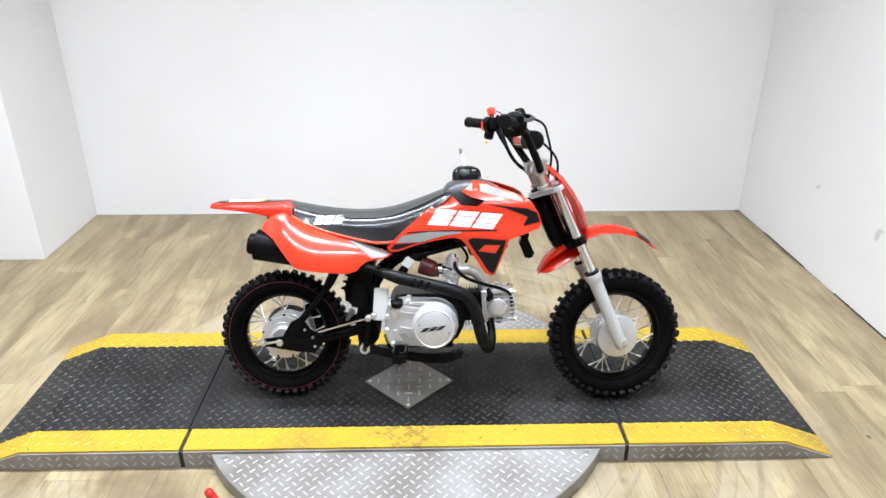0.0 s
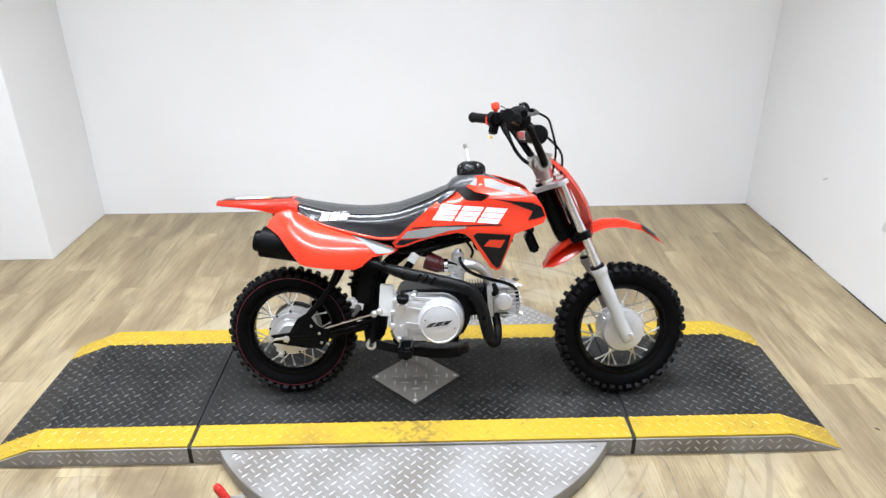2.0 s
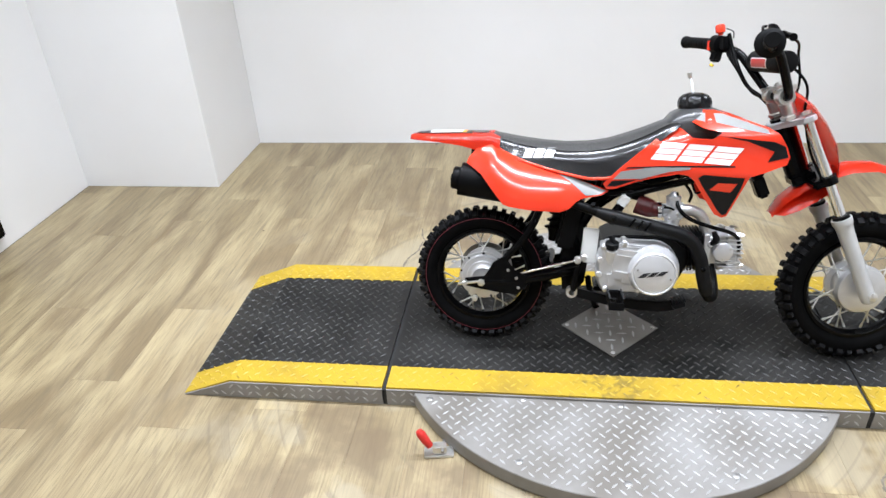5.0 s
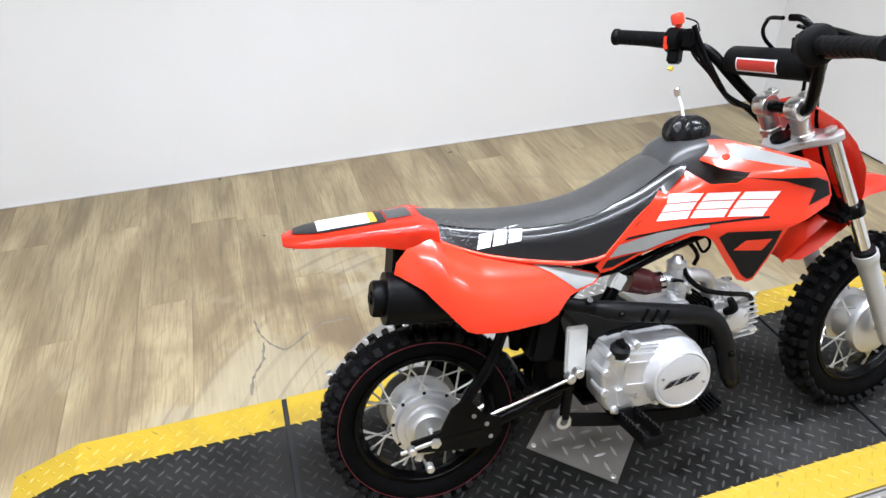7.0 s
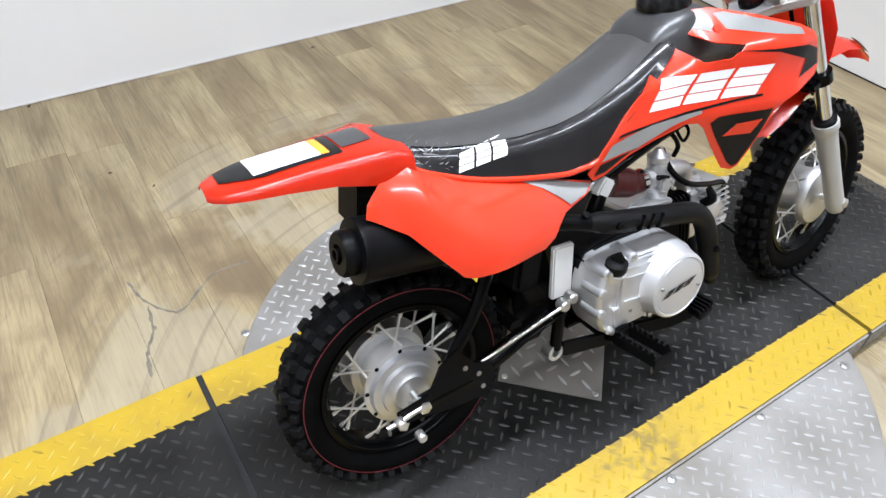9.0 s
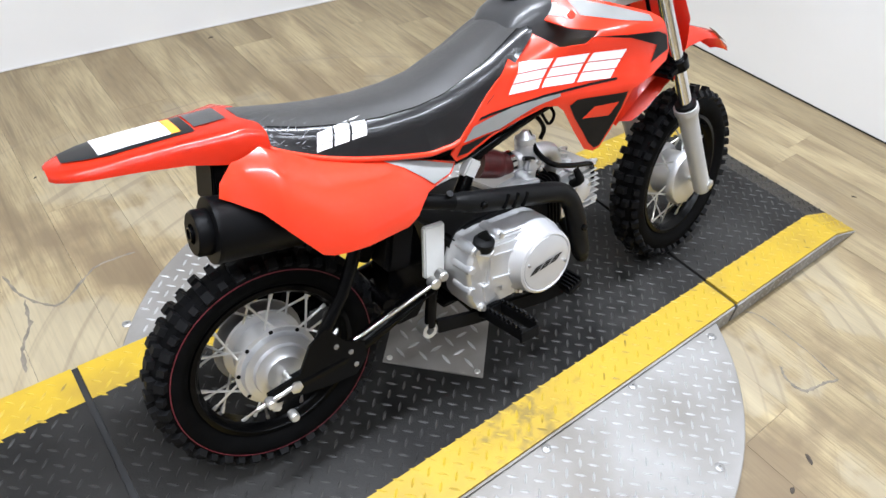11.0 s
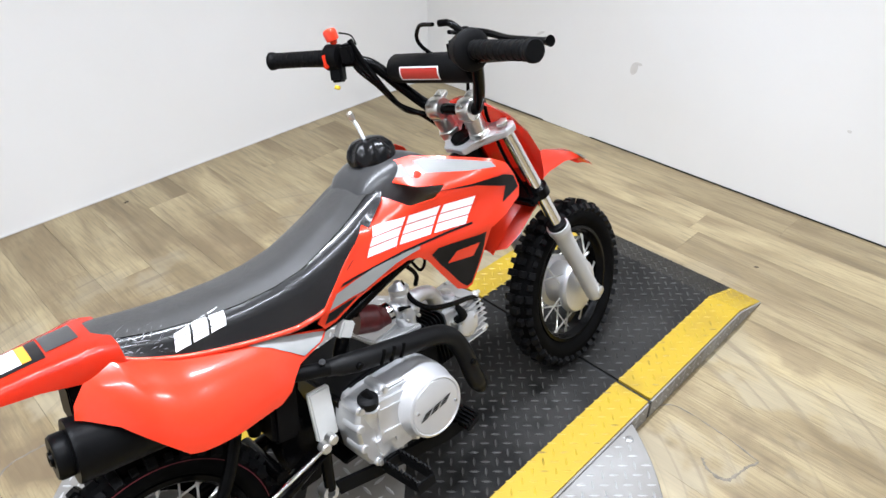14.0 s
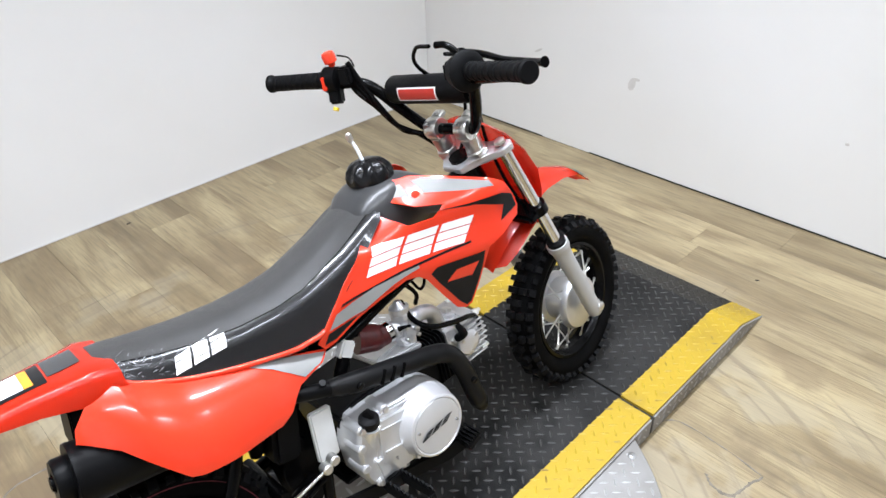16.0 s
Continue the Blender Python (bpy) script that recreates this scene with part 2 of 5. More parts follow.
def thing(name, bm, material, label, category, kind="", group="", angle=38):
    return tagged(new(name, finish(bm, name, material, angle)), label, category, group, kind)


def box(bm, center, size, turn=None, bevel=0.0):
    """A box, with rounded edges where bevel is given. turn: degrees about x, y, z."""
    m = pose(*center, *(turn or (0, 0, 0))) @ Matrix.Diagonal((*size, 1))
    vs = bmesh.ops.create_cube(bm, size=1, matrix=m)["verts"]
    if bevel:
        es = list({e for v in vs for e in v.link_edges})
        bmesh.ops.bevel(bm, geom=es, offset=bevel, segments=2, affect="EDGES")
    return bm


def boxed(center, size, turn=None, bevel=0.0):
    return box(bmesh.new(), center, size, turn, bevel)


def smooth_path(pts, k=6):
    """Catmull-Rom points along pts."""
    p = [Vector(q) for q in pts]
    p = [2 * p[0] - p[1], *p, 2 * p[-1] - p[-2]]
    out = []
    for i in range(1, len(p) - 2):
        a, b, c, d = p[i - 1 : i + 3]
        for j in range(k):
            t = j / k
            out.append(0.5 * (2 * b + (c - a) * t + (2 * a - 5 * b + 4 * c - d) * t * t + (3 * b - a - 3 * c + d) * t**3))
    return [*out, p[-2]]


def tube(bm, pts, r, n=12, k=6, caps=True):
    """A round bar along a smoothed path; r is one radius or one for each given point."""
    path = smooth_path(pts, k) if k > 1 else [Vector(q) for q in pts]
    if isinstance(r, (int, float)):
        radii = [r] * len(path)
    else:
        radii = [float(q) for q in np.interp(np.linspace(0, len(r) - 1, len(path)), range(len(r)), r)]
    side = None
    rings = []
    for i, p in enumerate(path):
        d = (path[min(i + 1, len(path) - 1)] - path[max(i - 1, 0)]).normalized()
        side = d.orthogonal().normalized() if side is None else (side - d * side.dot(d)).normalized()
        up = d.cross(side)
        rings.append([bm.verts.new(p + radii[i] * (math.cos(a) * side + math.sin(a) * up)) for a in np.linspace(0, 2 * math.pi, n, endpoint=False)])
    for a, b in zip(rings, rings[1:]):
        for j in range(n):
            bm.faces.new((a[j], a[(j + 1) % n], b[(j + 1) % n], b[j]))
    if caps:
        bm.faces.new(rings[0])
        bm.faces.new(rings[-1])
    return bm


def tubed(pts, r, n=12, k=6):
    return tube(bmesh.new(), pts, r, n, k)


def lathe(bm, prof, origin, axis=(0, 1, 0), n=40, closed=False):
    """Turns a profile of (along the axis, radius) round an axis through origin."""
    ax = Vector(axis).normalized()
    u = ax.orthogonal().normalized()
    v = ax.cross(u)
    o = Vector(origin)
    rings = [[bm.verts.new(o + ax * h + r * (math.cos(a) * u + math.sin(a) * v)) for a in np.linspace(0, 2 * math.pi, n, endpoint=False)] for h, r in prof]
    pairs = list(zip(rings, rings[1:])) + ([(rings[-1], rings[0])] if closed else [])
    for a, b in pairs:
        for j in range(n):
            bm.faces.new((a[j], a[(j + 1) % n], b[(j + 1) % n], b[j]))
    if not closed:
        bm.faces.new(rings[0])
        bm.faces.new(rings[-1])
    return bm


def lathed(prof, origin, axis=(0, 1, 0), n=40, closed=False):
    return lathe(bmesh.new(), prof, origin, axis, n, closed)


def skin(outline, depth, thick, step=0.02, mirror=False, rounds=0):
    """A shell over an outline in x and z, whose y is depth(x, z); thick: how deep it is, inwards."""
    bm = bmesh.new()
    for _ in range(rounds):
        q = []
        for a, b in zip(outline, outline[1:] + outline[:1]):
            q += [(0.8 * a[0] + 0.2 * b[0], 0.8 * a[1] + 0.2 * b[1]), (0.2 * a[0] + 0.8 * b[0], 0.2 * a[1] + 0.8 * b[1])]
        outline = q
    bm.faces.new([bm.verts.new((x, 0, z)) for x, z in outline])
    xs, zs = [p[0] for p in outline], [p[1] for p in outline]
    for lo, hi, no, k in ((min(xs), max(xs), (1, 0, 0), 0), (min(zs), max(zs), (0, 0, 1), 2)):
        for c in np.arange(lo + step / 2, hi, step):
            co = [0, 0, 0]
            co[k] = float(c)
            bmesh.ops.bisect_plane(bm, geom=bm.verts[:] + bm.edges[:] + bm.faces[:], plane_co=co, plane_no=no)
    for v in bm.verts:
        v.co.y = depth(v.co.x, v.co.z)
    bmesh.ops.recalc_face_normals(bm, faces=bm.faces[:])
    if sum(f.normal.y * f.calc_area() for f in bm.faces) > 0:
        bmesh.ops.reverse_faces(bm, faces=bm.faces[:])
    if thick:
        bmesh.ops.solidify(bm, geom=bm.faces[:], thickness=thick)
    if mirror:
        bmesh.ops.scale(bm, vec=(1, -1, 1), verts=bm.verts[:])
    return bm


def loft(bm, rings, caps=True, closed=True):
    rows = [[bm.verts.new(p) for p in ring] for ring in rings]
    n = len(rows[0])
    for a, b in zip(rows, rows[1:]):
        for j in range(n if closed else n - 1):
            bm.faces.new((a[j], a[(j + 1) % n], b[(j + 1) % n], b[j]))
    if caps and closed:
        bm.faces.new(rows[0])
        bm.faces.new(rows[-1])
    return bm


def lerp(x, xs, ys):
    return float(np.interp(x, xs, ys))


# ---- the room ----
X0, X1, Y0, Y1 = -2.48, 1.648, -3.4, 1.716
PILLAR_X, PILLAR_Y = -1.817, 1.160
T = 0.12


def wall(name, lo, hi, label):
    c, s = [(a + b) / 2 for a, b in zip(lo, hi)], [b - a for a, b in zip(lo, hi)]
    return thing(name, boxed(c, s, bevel=0.002), "wall", label, "wall", "structure")


wall("wall_north", (PILLAR_X, Y1, 0), (X1, Y1 + T, CEILING), "smooth white-painted wall behind the turntable")
wall("wall_east", (X1, Y0 - T, 0), (X1 + T, Y1 + T, CEILING), "white-painted wall with a few grey scuffs")
wall("wall_west", (X0 - T, Y0 - T, 0), (X0, PILLAR_Y, CEILING), "smooth white-painted wall")
wall("wall_south", (X0, Y0 - T, 0), (X1, Y0, CEILING), "plain white-painted wall")
wall("wall_recess", (X0 - T, PILLAR_Y, 0), (PILLAR_X, Y1 + T, CEILING), "boxed-out white corner of the painted wall")
thing("ceiling", boxed(((X0 + X1) / 2, (Y0 + Y1) / 2, CEILING + 0.06), (X1 - X0 + 2 * T, Y1 - Y0 + 2 * T, 0.12)), "ceiling", "plain off-white painted ceiling", "ceiling", "structure")

# a dark joint under the wall on the east, and the edge of the floor elsewhere
gap = bmesh.new()
for y0, y1 in ((-0.55, 0.75), (1.0, 1.4)):
    box(gap, (X1 - 0.0015, (y0 + y1) / 2, 0.0035), (0.003, y1 - y0, 0.004))
thing("floor_joint", gap, "seam", "thin dark gap along the foot of the wall", "joint", "structure")
line = bmesh.new()
box(line, ((PILLAR_X + X1) / 2, Y1 - 0.0015, 0.003), (X1 - PILLAR_X, 0.003, 0.003))
thing("wall_joint", line, "scuff", "fine grey joint where wall and floor meet", "joint", "structure")


def scuff(center, size, turn, label):
    bm = bmesh.new()
    bmesh.ops.create_uvsphere(bm, u_segments=16, v_segments=8, radius=0.5, matrix=pose(*center, *turn) @ Matrix.Diagonal((*size, 1)))
    return thing("wall_scuff", bm, "scuff", label, "scuff mark", group="scuffs on the wall")


scuff((X1, 1.045, 0.371), (0.0016, 0.045, 0.010), (-28, 0, 0), "small grey scuff on the white wall")
scuff((X1, 0.597, 0.336), (0.0014, 0.030, 0.050), (14, 0, 0), "grey rubbed mark on the white wall")
scuff((X1, 0.582, 0.358), (0.0016, 0.034, 0.012), (0, 0, 0), "grey rubbed mark on the white wall")
scuff((X1, -0.172, 0.333), (0.0016, 0.014, 0.010), (0, 0, 0), "small grey speck on the white wall")


def chip(x, y, size, turn, label):
    bm = bmesh.new()
    n = 9
    ring = [(size * (0.7 + 0.5 * random.random()) * math.cos(a), 0.5 * size * (0.7 + 0.5 * random.random()) * math.sin(a)) for a in np.linspace(0, 2 * math.pi, n, endpoint=False)]
    loft(bm, [[(u, v, 0.0002) for u, v in ring], [(0.8 * u, 0.8 * v, 0.0009) for u, v in ring]])
    ob = thing("floor_chip", bm, "chip", label, "chip", group="chips in the floor")
    ob.matrix_basis = pose(x, y, 0, 0, 0, turn)


random.seed(3)
for x, y, size, turn in ((0.067, 1.643, 0.011, 10), (-0.853, 1.705, 0.010, 70), (-0.725, 1.235, 0.006, 0), (1.265, -0.140, 0.008, 120), (0.335, -0.538, 0.013, 60), (0.245, -0.556, 0.009, 20), (-1.45, 0.75, 0.006, 30), (0.9, 1.1, 0.005, 80), (-0.64, 1.12, 0.006, 45)):
    chip(x, y, size, turn, "small dark chip in the plank floor")


def tear(pts, width, label):
    """A torn line in the floor's print: a narrow ragged strip that follows the given corners."""
    path = smooth_path([(x, y, 0.0) for x, y in pts], 7)
    rings = []
    for i, p in enumerate(path):
        d = (path[min(i + 1, len(path) - 1)] - path[max(i - 1, 0)]).normalized()
        w = width * (0.35 + 0.9 * random.random()) * (0.3 if i in (0, len(path) - 1) else 1)
        n = Vector((-d.y, d.x, 0))
        j = n * (random.random() - 0.5) * width
        rings.append([p + j - n * w + Vector((0, 0, 0.0003)), p + j + Vector((0, 0, 0.0012)), p + j + n * w + Vector((0, 0, 0.0003))])
    return thing("floor_tear", loft(bmesh.new(), rings, closed=False), "tear", label, "tear", group="tears in the floor")


tear([(-0.793, 0.793), (-0.775, 0.711), (-0.725, 0.641), (-0.669, 0.675), (-0.615, 0.715), (-0.530, 0.717)], 0.0032, "ragged grey tear in the plank floor beside the turntable")
tear([(-0.774, 0.691), (-0.781, 0.620), (-0.810, 0.558), (-0.822, 0.492)], 0.0046, "ragged grey tear in the plank floor beside the turntable")
tear([(0.560, -0.222), (0.590, -0.255), (0.592, -0.350), (0.575, -0.468)], 0.0022, "fine dark tear in the plank floor")
tear([(0.496, -0.373), (0.476, -0.400), (0.479, -0.441), (0.530, -0.455), (0.575, -0.469)], 0.0040, "ragged tear in the plank floor beside the turntable")

# strip lights under the ceiling
light_body = bmesh.new()
box(light_body, (0, 0, -0.03), (1.06, 0.16, 0.06), bevel=0.004)
light_box = thing("strip_light", light_body, "white_plastic", "white ceiling strip light, switched on", "ceiling light", group="ceiling strip lights")
for k in (-0.045, 0.045):
    part("lamp_tube", lathed([(-0.5, 0.004), (-0.495, 0.012), (0.495, 0.012), (0.5, 0.004)], (0, k, -0.074), (1, 0, 0), 10), "tube", light_box, "glowing white tube")
light_box.matrix_basis = pose(*LAMPS[0], CEILING)
for lx, ly in LAMPS[1:]:
    copy_thing(light_box, pose(lx, ly, CEILING))

# a black panel on the west wall
panel_bm = bmesh.new()
box(panel_bm, (X0 + 0.02, 0.303, 0.320), (0.04, 0.50, 0.50), bevel=0.008)
thing("wall_panel", panel_bm, "black", "black metal panel on the white wall near the floor", "wall panel")

# ---- turntable and loading platform ----
H = 0.06
CX, CY, RADIUS, DISC = -0.114, 0.087, 0.63, 0.047
FRONT, BACK, BAND = -0.222, 0.400, 0.088
PITCH = 0.0245


def lozenges(bm, spots, length=0.023, width=0.0052, high=0.0016):
    """Raised tread bars: at each spot (x, y, z, turn) a low pointed ridge."""
    for x, y, z, a in spots:
        m = Matrix.Translation((x, y, z)) @ Matrix.Rotation(a, 4, "Z")
        base = [bm.verts.new(m @ Vector(p)) for p in ((-length / 2, 0, 0), (-length / 5, -width / 2, 0), (length / 5, -width / 2, 0), (length / 2, 0, 0), (length / 5, width / 2, 0), (-length / 5, width / 2, 0))]
        top = [bm.verts.new(m @ Vector((s * length / 4, 0, high))) for s in (-1, 1)]
        for f in ((0, 1, top[0]), (1, 2, top[1], top[0]), (2, 3, top[1]), (3, 4, top[1]), (4, 5, top[0], top[1]), (5, 0, top[0])):
            bm.faces.new([base[v] if isinstance(v, int) else v for v in f])
    return bm


def lattice(x0, x1, y0, y1, keep, turn=45, pitch=PITCH):
    """Spots of a tread pattern turned by some degrees, every second bar across the others."""
    c, s = math.cos(radians(turn)), math.sin(radians(turn))
    n = int(2.2 / pitch)
    out = []
    for i in range(-n, n):
        for j in range(-n, n):
            u, v = i * pitch, j * pitch
            x, y = CX + c * u - s * v, CY + s * u + c * v
            if x0 + 0.008 < x < x1 - 0.008 and y0 + 0.008 < y < y1 - 0.008 and keep(x, y):
                out.append((x, y, radians(turn) + (math.pi / 2 if (i + j) % 2 else 0)))
    return out


def in_diamond(x, y, half=0.143):
    return abs(x - CX) + abs(y - CY) < half


def slab(bm, prof, y0, y1):
    """A solid with the given outline in x and z between two y."""
    loft(bm, [[(x, y0, z) for x, z in prof], [(x, y1, z) for x, z in prof]])
    return bm


def section(name, x0, x1, slope, label):
    """One piece of the platform: a dark tread deck with yellow borders; slope: where the ramp's end lies, or None."""
    def top(x):
        return H if slope is None else lerp(x, *((slope[0], slope[1]), (0.003, H)) if slope[0] < slope[1] else ((slope[1], slope[0]), (H, 0.003)))

    edge = [x0, x1] if slope is None else ([slope[0], slope[1], x1] if slope[0] < slope[1] else [x0, slope[1], slope[0]])
    prof = [(x, top(x)) for x in edge] + [(x, 0.0) for x in reversed(edge)]
    if slope is not None:
        prof = [(x, z) for k, (x, z) in enumerate(prof) if not (z == 0.0 and abs(x - slope[1]) < 1e-6)]
    yi0, yi1 = FRONT + BAND, BACK - BAND
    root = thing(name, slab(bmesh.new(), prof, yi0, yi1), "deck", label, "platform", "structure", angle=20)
    part("yellow_border", slab(bmesh.new(), prof, FRONT, yi0), "yellow", root, "worn yellow painted border", 20)
    part("yellow_border", slab(bmesh.new(), prof, yi1, BACK), "yellow", root, "worn yellow painted border", 20)
    spots = lattice(x0, x1, FRONT, BACK, lambda x, y: not (slope is None and in_diamond(x, y)))
    dark = [(x, y, top(x), a) for x, y, a in spots if yi0 < y < yi1]
    gold = [(x, y, top(x), a) for x, y, a in spots if not yi0 < y < yi1]
    tagged(part("tread_bars", lozenges(bmesh.new(), dark), "deck_bar", root, "raised tread bars, worn", 60), kind="stuff")
    tagged(part("tread_bars", lozenges(bmesh.new(), gold), "yellow_bar", root, "raised yellow tread bars", 60), kind="stuff")
    # bright tread plate along the long sides
    for y, way in ((FRONT - 0.0025, -1), (BACK + 0.0025, 1)):
        side = [(x, max(z - 0.006, 0.001)) for x, z in prof]
        plate = part("side_plate", slab(bmesh.new(), side, y - 0.0024, y + 0.0024), "plate", root, "bright aluminium tread plate", 20)
        bm = bmesh.new()
        n = 0
        for x in np.arange(x0 + 0.02, x1 - 0.015, 0.026):
            for z in (0.016, 0.040):
                if z + 0.012 < top(x) and z + 0.012 < top(x + 0.01) and z + 0.012 < top(x - 0.01):
                    n += 1
                    lozenges(bm, [(0, 0, 0, 0)])
                    vs = list(bm.verts)[-8:]
                    m = Matrix.Translation((float(x), y + way * 0.0024, z)) @ Matrix.Rotation(radians(90 if way < 0 else -90), 4, "X") @ Matrix.Rotation(radians(45 if (n % 4) in (0, 3) else -45), 4, "Z")
                    for v in vs:
                        v.co = m @ v.co
        tagged(part("side_bars", bm, "plate_bar", plate, "", 60), kind="stuff")
    return root


section("platform_ramp_west", -1.338, -0.750, (-1.338, -1.19), "black tread-plate ramp with yellow borders and aluminium sides")
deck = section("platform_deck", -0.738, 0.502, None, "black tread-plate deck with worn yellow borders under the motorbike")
section("platform_ramp_east", 0.514, 1.110, (1.110, 0.96), "black tread-plate ramp with yellow borders and aluminium sides")
for x in (-0.744, 0.508):
    thing("platform_seam", boxed((x, (FRONT + BACK) / 2, 0.0265), (0.0116, BACK - FRONT + 0.006, 0.053)), "seam", "dark gap between platform and ramp", "seam", "structure")

diamond = bmesh.new()
loft(diamond, [[(CX + dx, CY + dy, z) for dx, dy in ((-0.142, 0), (0, -0.142), (0.142, 0), (0, 0.142))] for z in (H + 0.0005, H + 0.003)])
hatch = thing("hatch_plate", diamond, "plate", "square aluminium tread plate set diamond-wise into the deck", "metal plate", "structure", angle=20)
spots = [(x, y, H + 0.003, a) for x, y, a in lattice(CX - 0.2, CX + 0.2, CY - 0.2, CY + 0.2, lambda x, y: in_diamond(x, y, 0.128), 0, 0.033)]
tagged(part("tread_bars", lozenges(bmesh.new(), spots, 0.031, 0.0068, 0.002), "plate_bar", hatch, "", 60), kind="stuff")
for dx, dy in ((-0.125, 0), (0.125, 0), (0, -0.125), (0, 0.125)):
    part("bolt", lathed([(0, 0.006), (0.0015, 0.006), (0.003, 0.004)], (CX + dx, CY + dy, H + 0.003), (0, 0, 1), 10), "zinc", hatch)

table = thing("turntable", lathed([(0.004, RADIUS - 0.004), (0.006, RADIUS), (DISC - 0.002, RADIUS), (DISC, RADIUS - 0.002)], (CX, CY, 0), (0, 0, 1), 128), "plate", "round aluminium tread-plate turntable lying on the floor", "turntable", "structure", angle=25)
spots = [(x, y, DISC, a) for x, y, a in lattice(-2, 2, -2, 2, lambda x, y: math.hypot(x - CX, y - CY) < RADIUS - 0.014 and not (FRONT - 0.02 < y < BACK + 0.02))]
tagged(part("tread_bars", lozenges(bmesh.new(), spots), "plate_bar", table, "raised bright tread bars", 60), kind="stuff")
bolt_mesh = finish(lathed([(0, 0.0095), (0.001, 0.0095), (0.0028, 0.0065), (0.0028, 0.0028), (0.0012, 0.0024)], (0, 0, 0), (0, 0, 1), 14), "bolt", "steel")
for bx, by in ((-0.25, -0.318), (0.004, -0.324), (0.25, -0.322), (0.502, -0.334), (-0.254, -0.534), (-0.003, -0.582), (0.245, -0.538), (-0.512, 0.378), (-0.25, 0.405), (0.0, 0.41), (0.25, 0.405), (0.49, 0.365), (-0.5, -0.334), (0.0, 0.57)):
    ob = new("bolt", bolt_mesh)
    ob.parent = table
    ob.matrix_basis = pose(CX + bx, CY + by, DISC)

# the latch beside the turntable
latch = thing("toggle_clamp", boxed((-0.572, -0.392, 0.004), (0.075, 0.035, 0.008), (0, 0, 8), 0.002), "zinc", "steel toggle clamp with a red grip beside the turntable", "clamp")
part("bracket", boxed((-0.570, -0.392, 0.020), (0.035, 0.022, 0.026), (0, 0, 8), 0.003), "zinc", latch)
part("pin", lathed([(-0.02, 0.004), (0.02, 0.004)], (-0.560, -0.392, 0.026), (0, 1, 0), 12), "steel", latch)
part("lever", boxed((-0.585, -0.397, 0.034), (0.05, 0.010, 0.006), (0, 25, 20), 0.001), "zinc", latch)
part("grip", tubed([(-0.592, -0.402, 0.034), (-0.600, -0.400, 0.046), (-0.614, -0.395, 0.066), (-0.620, -0.393, 0.076)], [0.009, 0.011, 0.012, 0.008], 12), "handle_red", latch, "red vinyl grip")


# ---- the motorbike, leaning on its stand; x ahead, y to its left, z up from the ground between the wheels ----
bike = tagged(new("motorbike"), "small red off-road motorbike leaning on its side stand, black seat", "motorbike")
bike.matrix_basis = pose(0.013, 0.015, H, 0, 0, -1.9) @ pose(0, 0, 0, -14.3, 0, 0)
HUB = 0.194


def tyre(cx):
    """The rounded carcass of a knobbly tyre."""
    prof = [(-0.022, 0.139), (-0.031, 0.146), (-0.036, 0.158), (-0.035, 0.170), (-0.029, 0.180), (-0.016, 0.187), (0, 0.189), (0.016, 0.187), (0.029, 0.180), (0.035, 0.170), (0.036, 0.158), (0.031, 0.146), (0.022, 0.139), (0.0, 0.137)]
    return lathed(prof, (cx, 0, HUB), n=96, closed=True)


def block_mesh(size):
    bm = bmesh.new()
    lo = bmesh.ops.create_cube(bm, size=1, matrix=Matrix.Diagonal((*size, 1)))["verts"]
    for v in lo:
        if v.co.z > 0:
            v.co.x, v.co.y = v.co.x * 0.86, v.co.y * 0.88
    return finish(bm, "tread_block", "knob", 20)


CENTRE_WIDE, CENTRE_SPLIT, SHOULDER_BIG, SHOULDER_SMALL = block_mesh((0.0150, 0.021, 0.013)), block_mesh((0.0150, 0.0155, 0.013)), block_mesh((0.0165, 0.018, 0.013)), block_mesh((0.0125, 0.013, 0.013))


def tread(cx, wheel_part):
    """Knobs in alternate rows: one wide, then two; larger and smaller ones on the shoulders."""
    for i in range(44):
        turn = Matrix.Translation((cx, 0, HUB)) @ Matrix.Rotation(2 * math.pi * i / 44, 4, "Y")
        row = [(CENTRE_SPLIT, 0.0125), (CENTRE_SPLIT, -0.0125)] if i % 2 else [(CENTRE_WIDE, 0.0)]
        spots = [(me, turn @ Matrix.Translation((0, y, 0.1925))) for me, y in row]
        for s in (-1, 1):
            spots.append((SHOULDER_BIG if i % 2 else SHOULDER_SMALL, turn @ Matrix.Translation((0, s * 0.0310, 0.1820)) @ Matrix.Rotation(-s * radians(48), 4, "X")))
        for me, m in spots:
            ob = new("tread_block", me)
            ob.parent = wheel_part
            ob.matrix_basis = m


SPOKE = finish(lathed([(0, 0.0021), (0.06, 0.0021), (0.0601, 0.0032), (0.072, 0.0034)], (0, 0, 0), (0, 0, 1), 6), "spoke", "spoke")


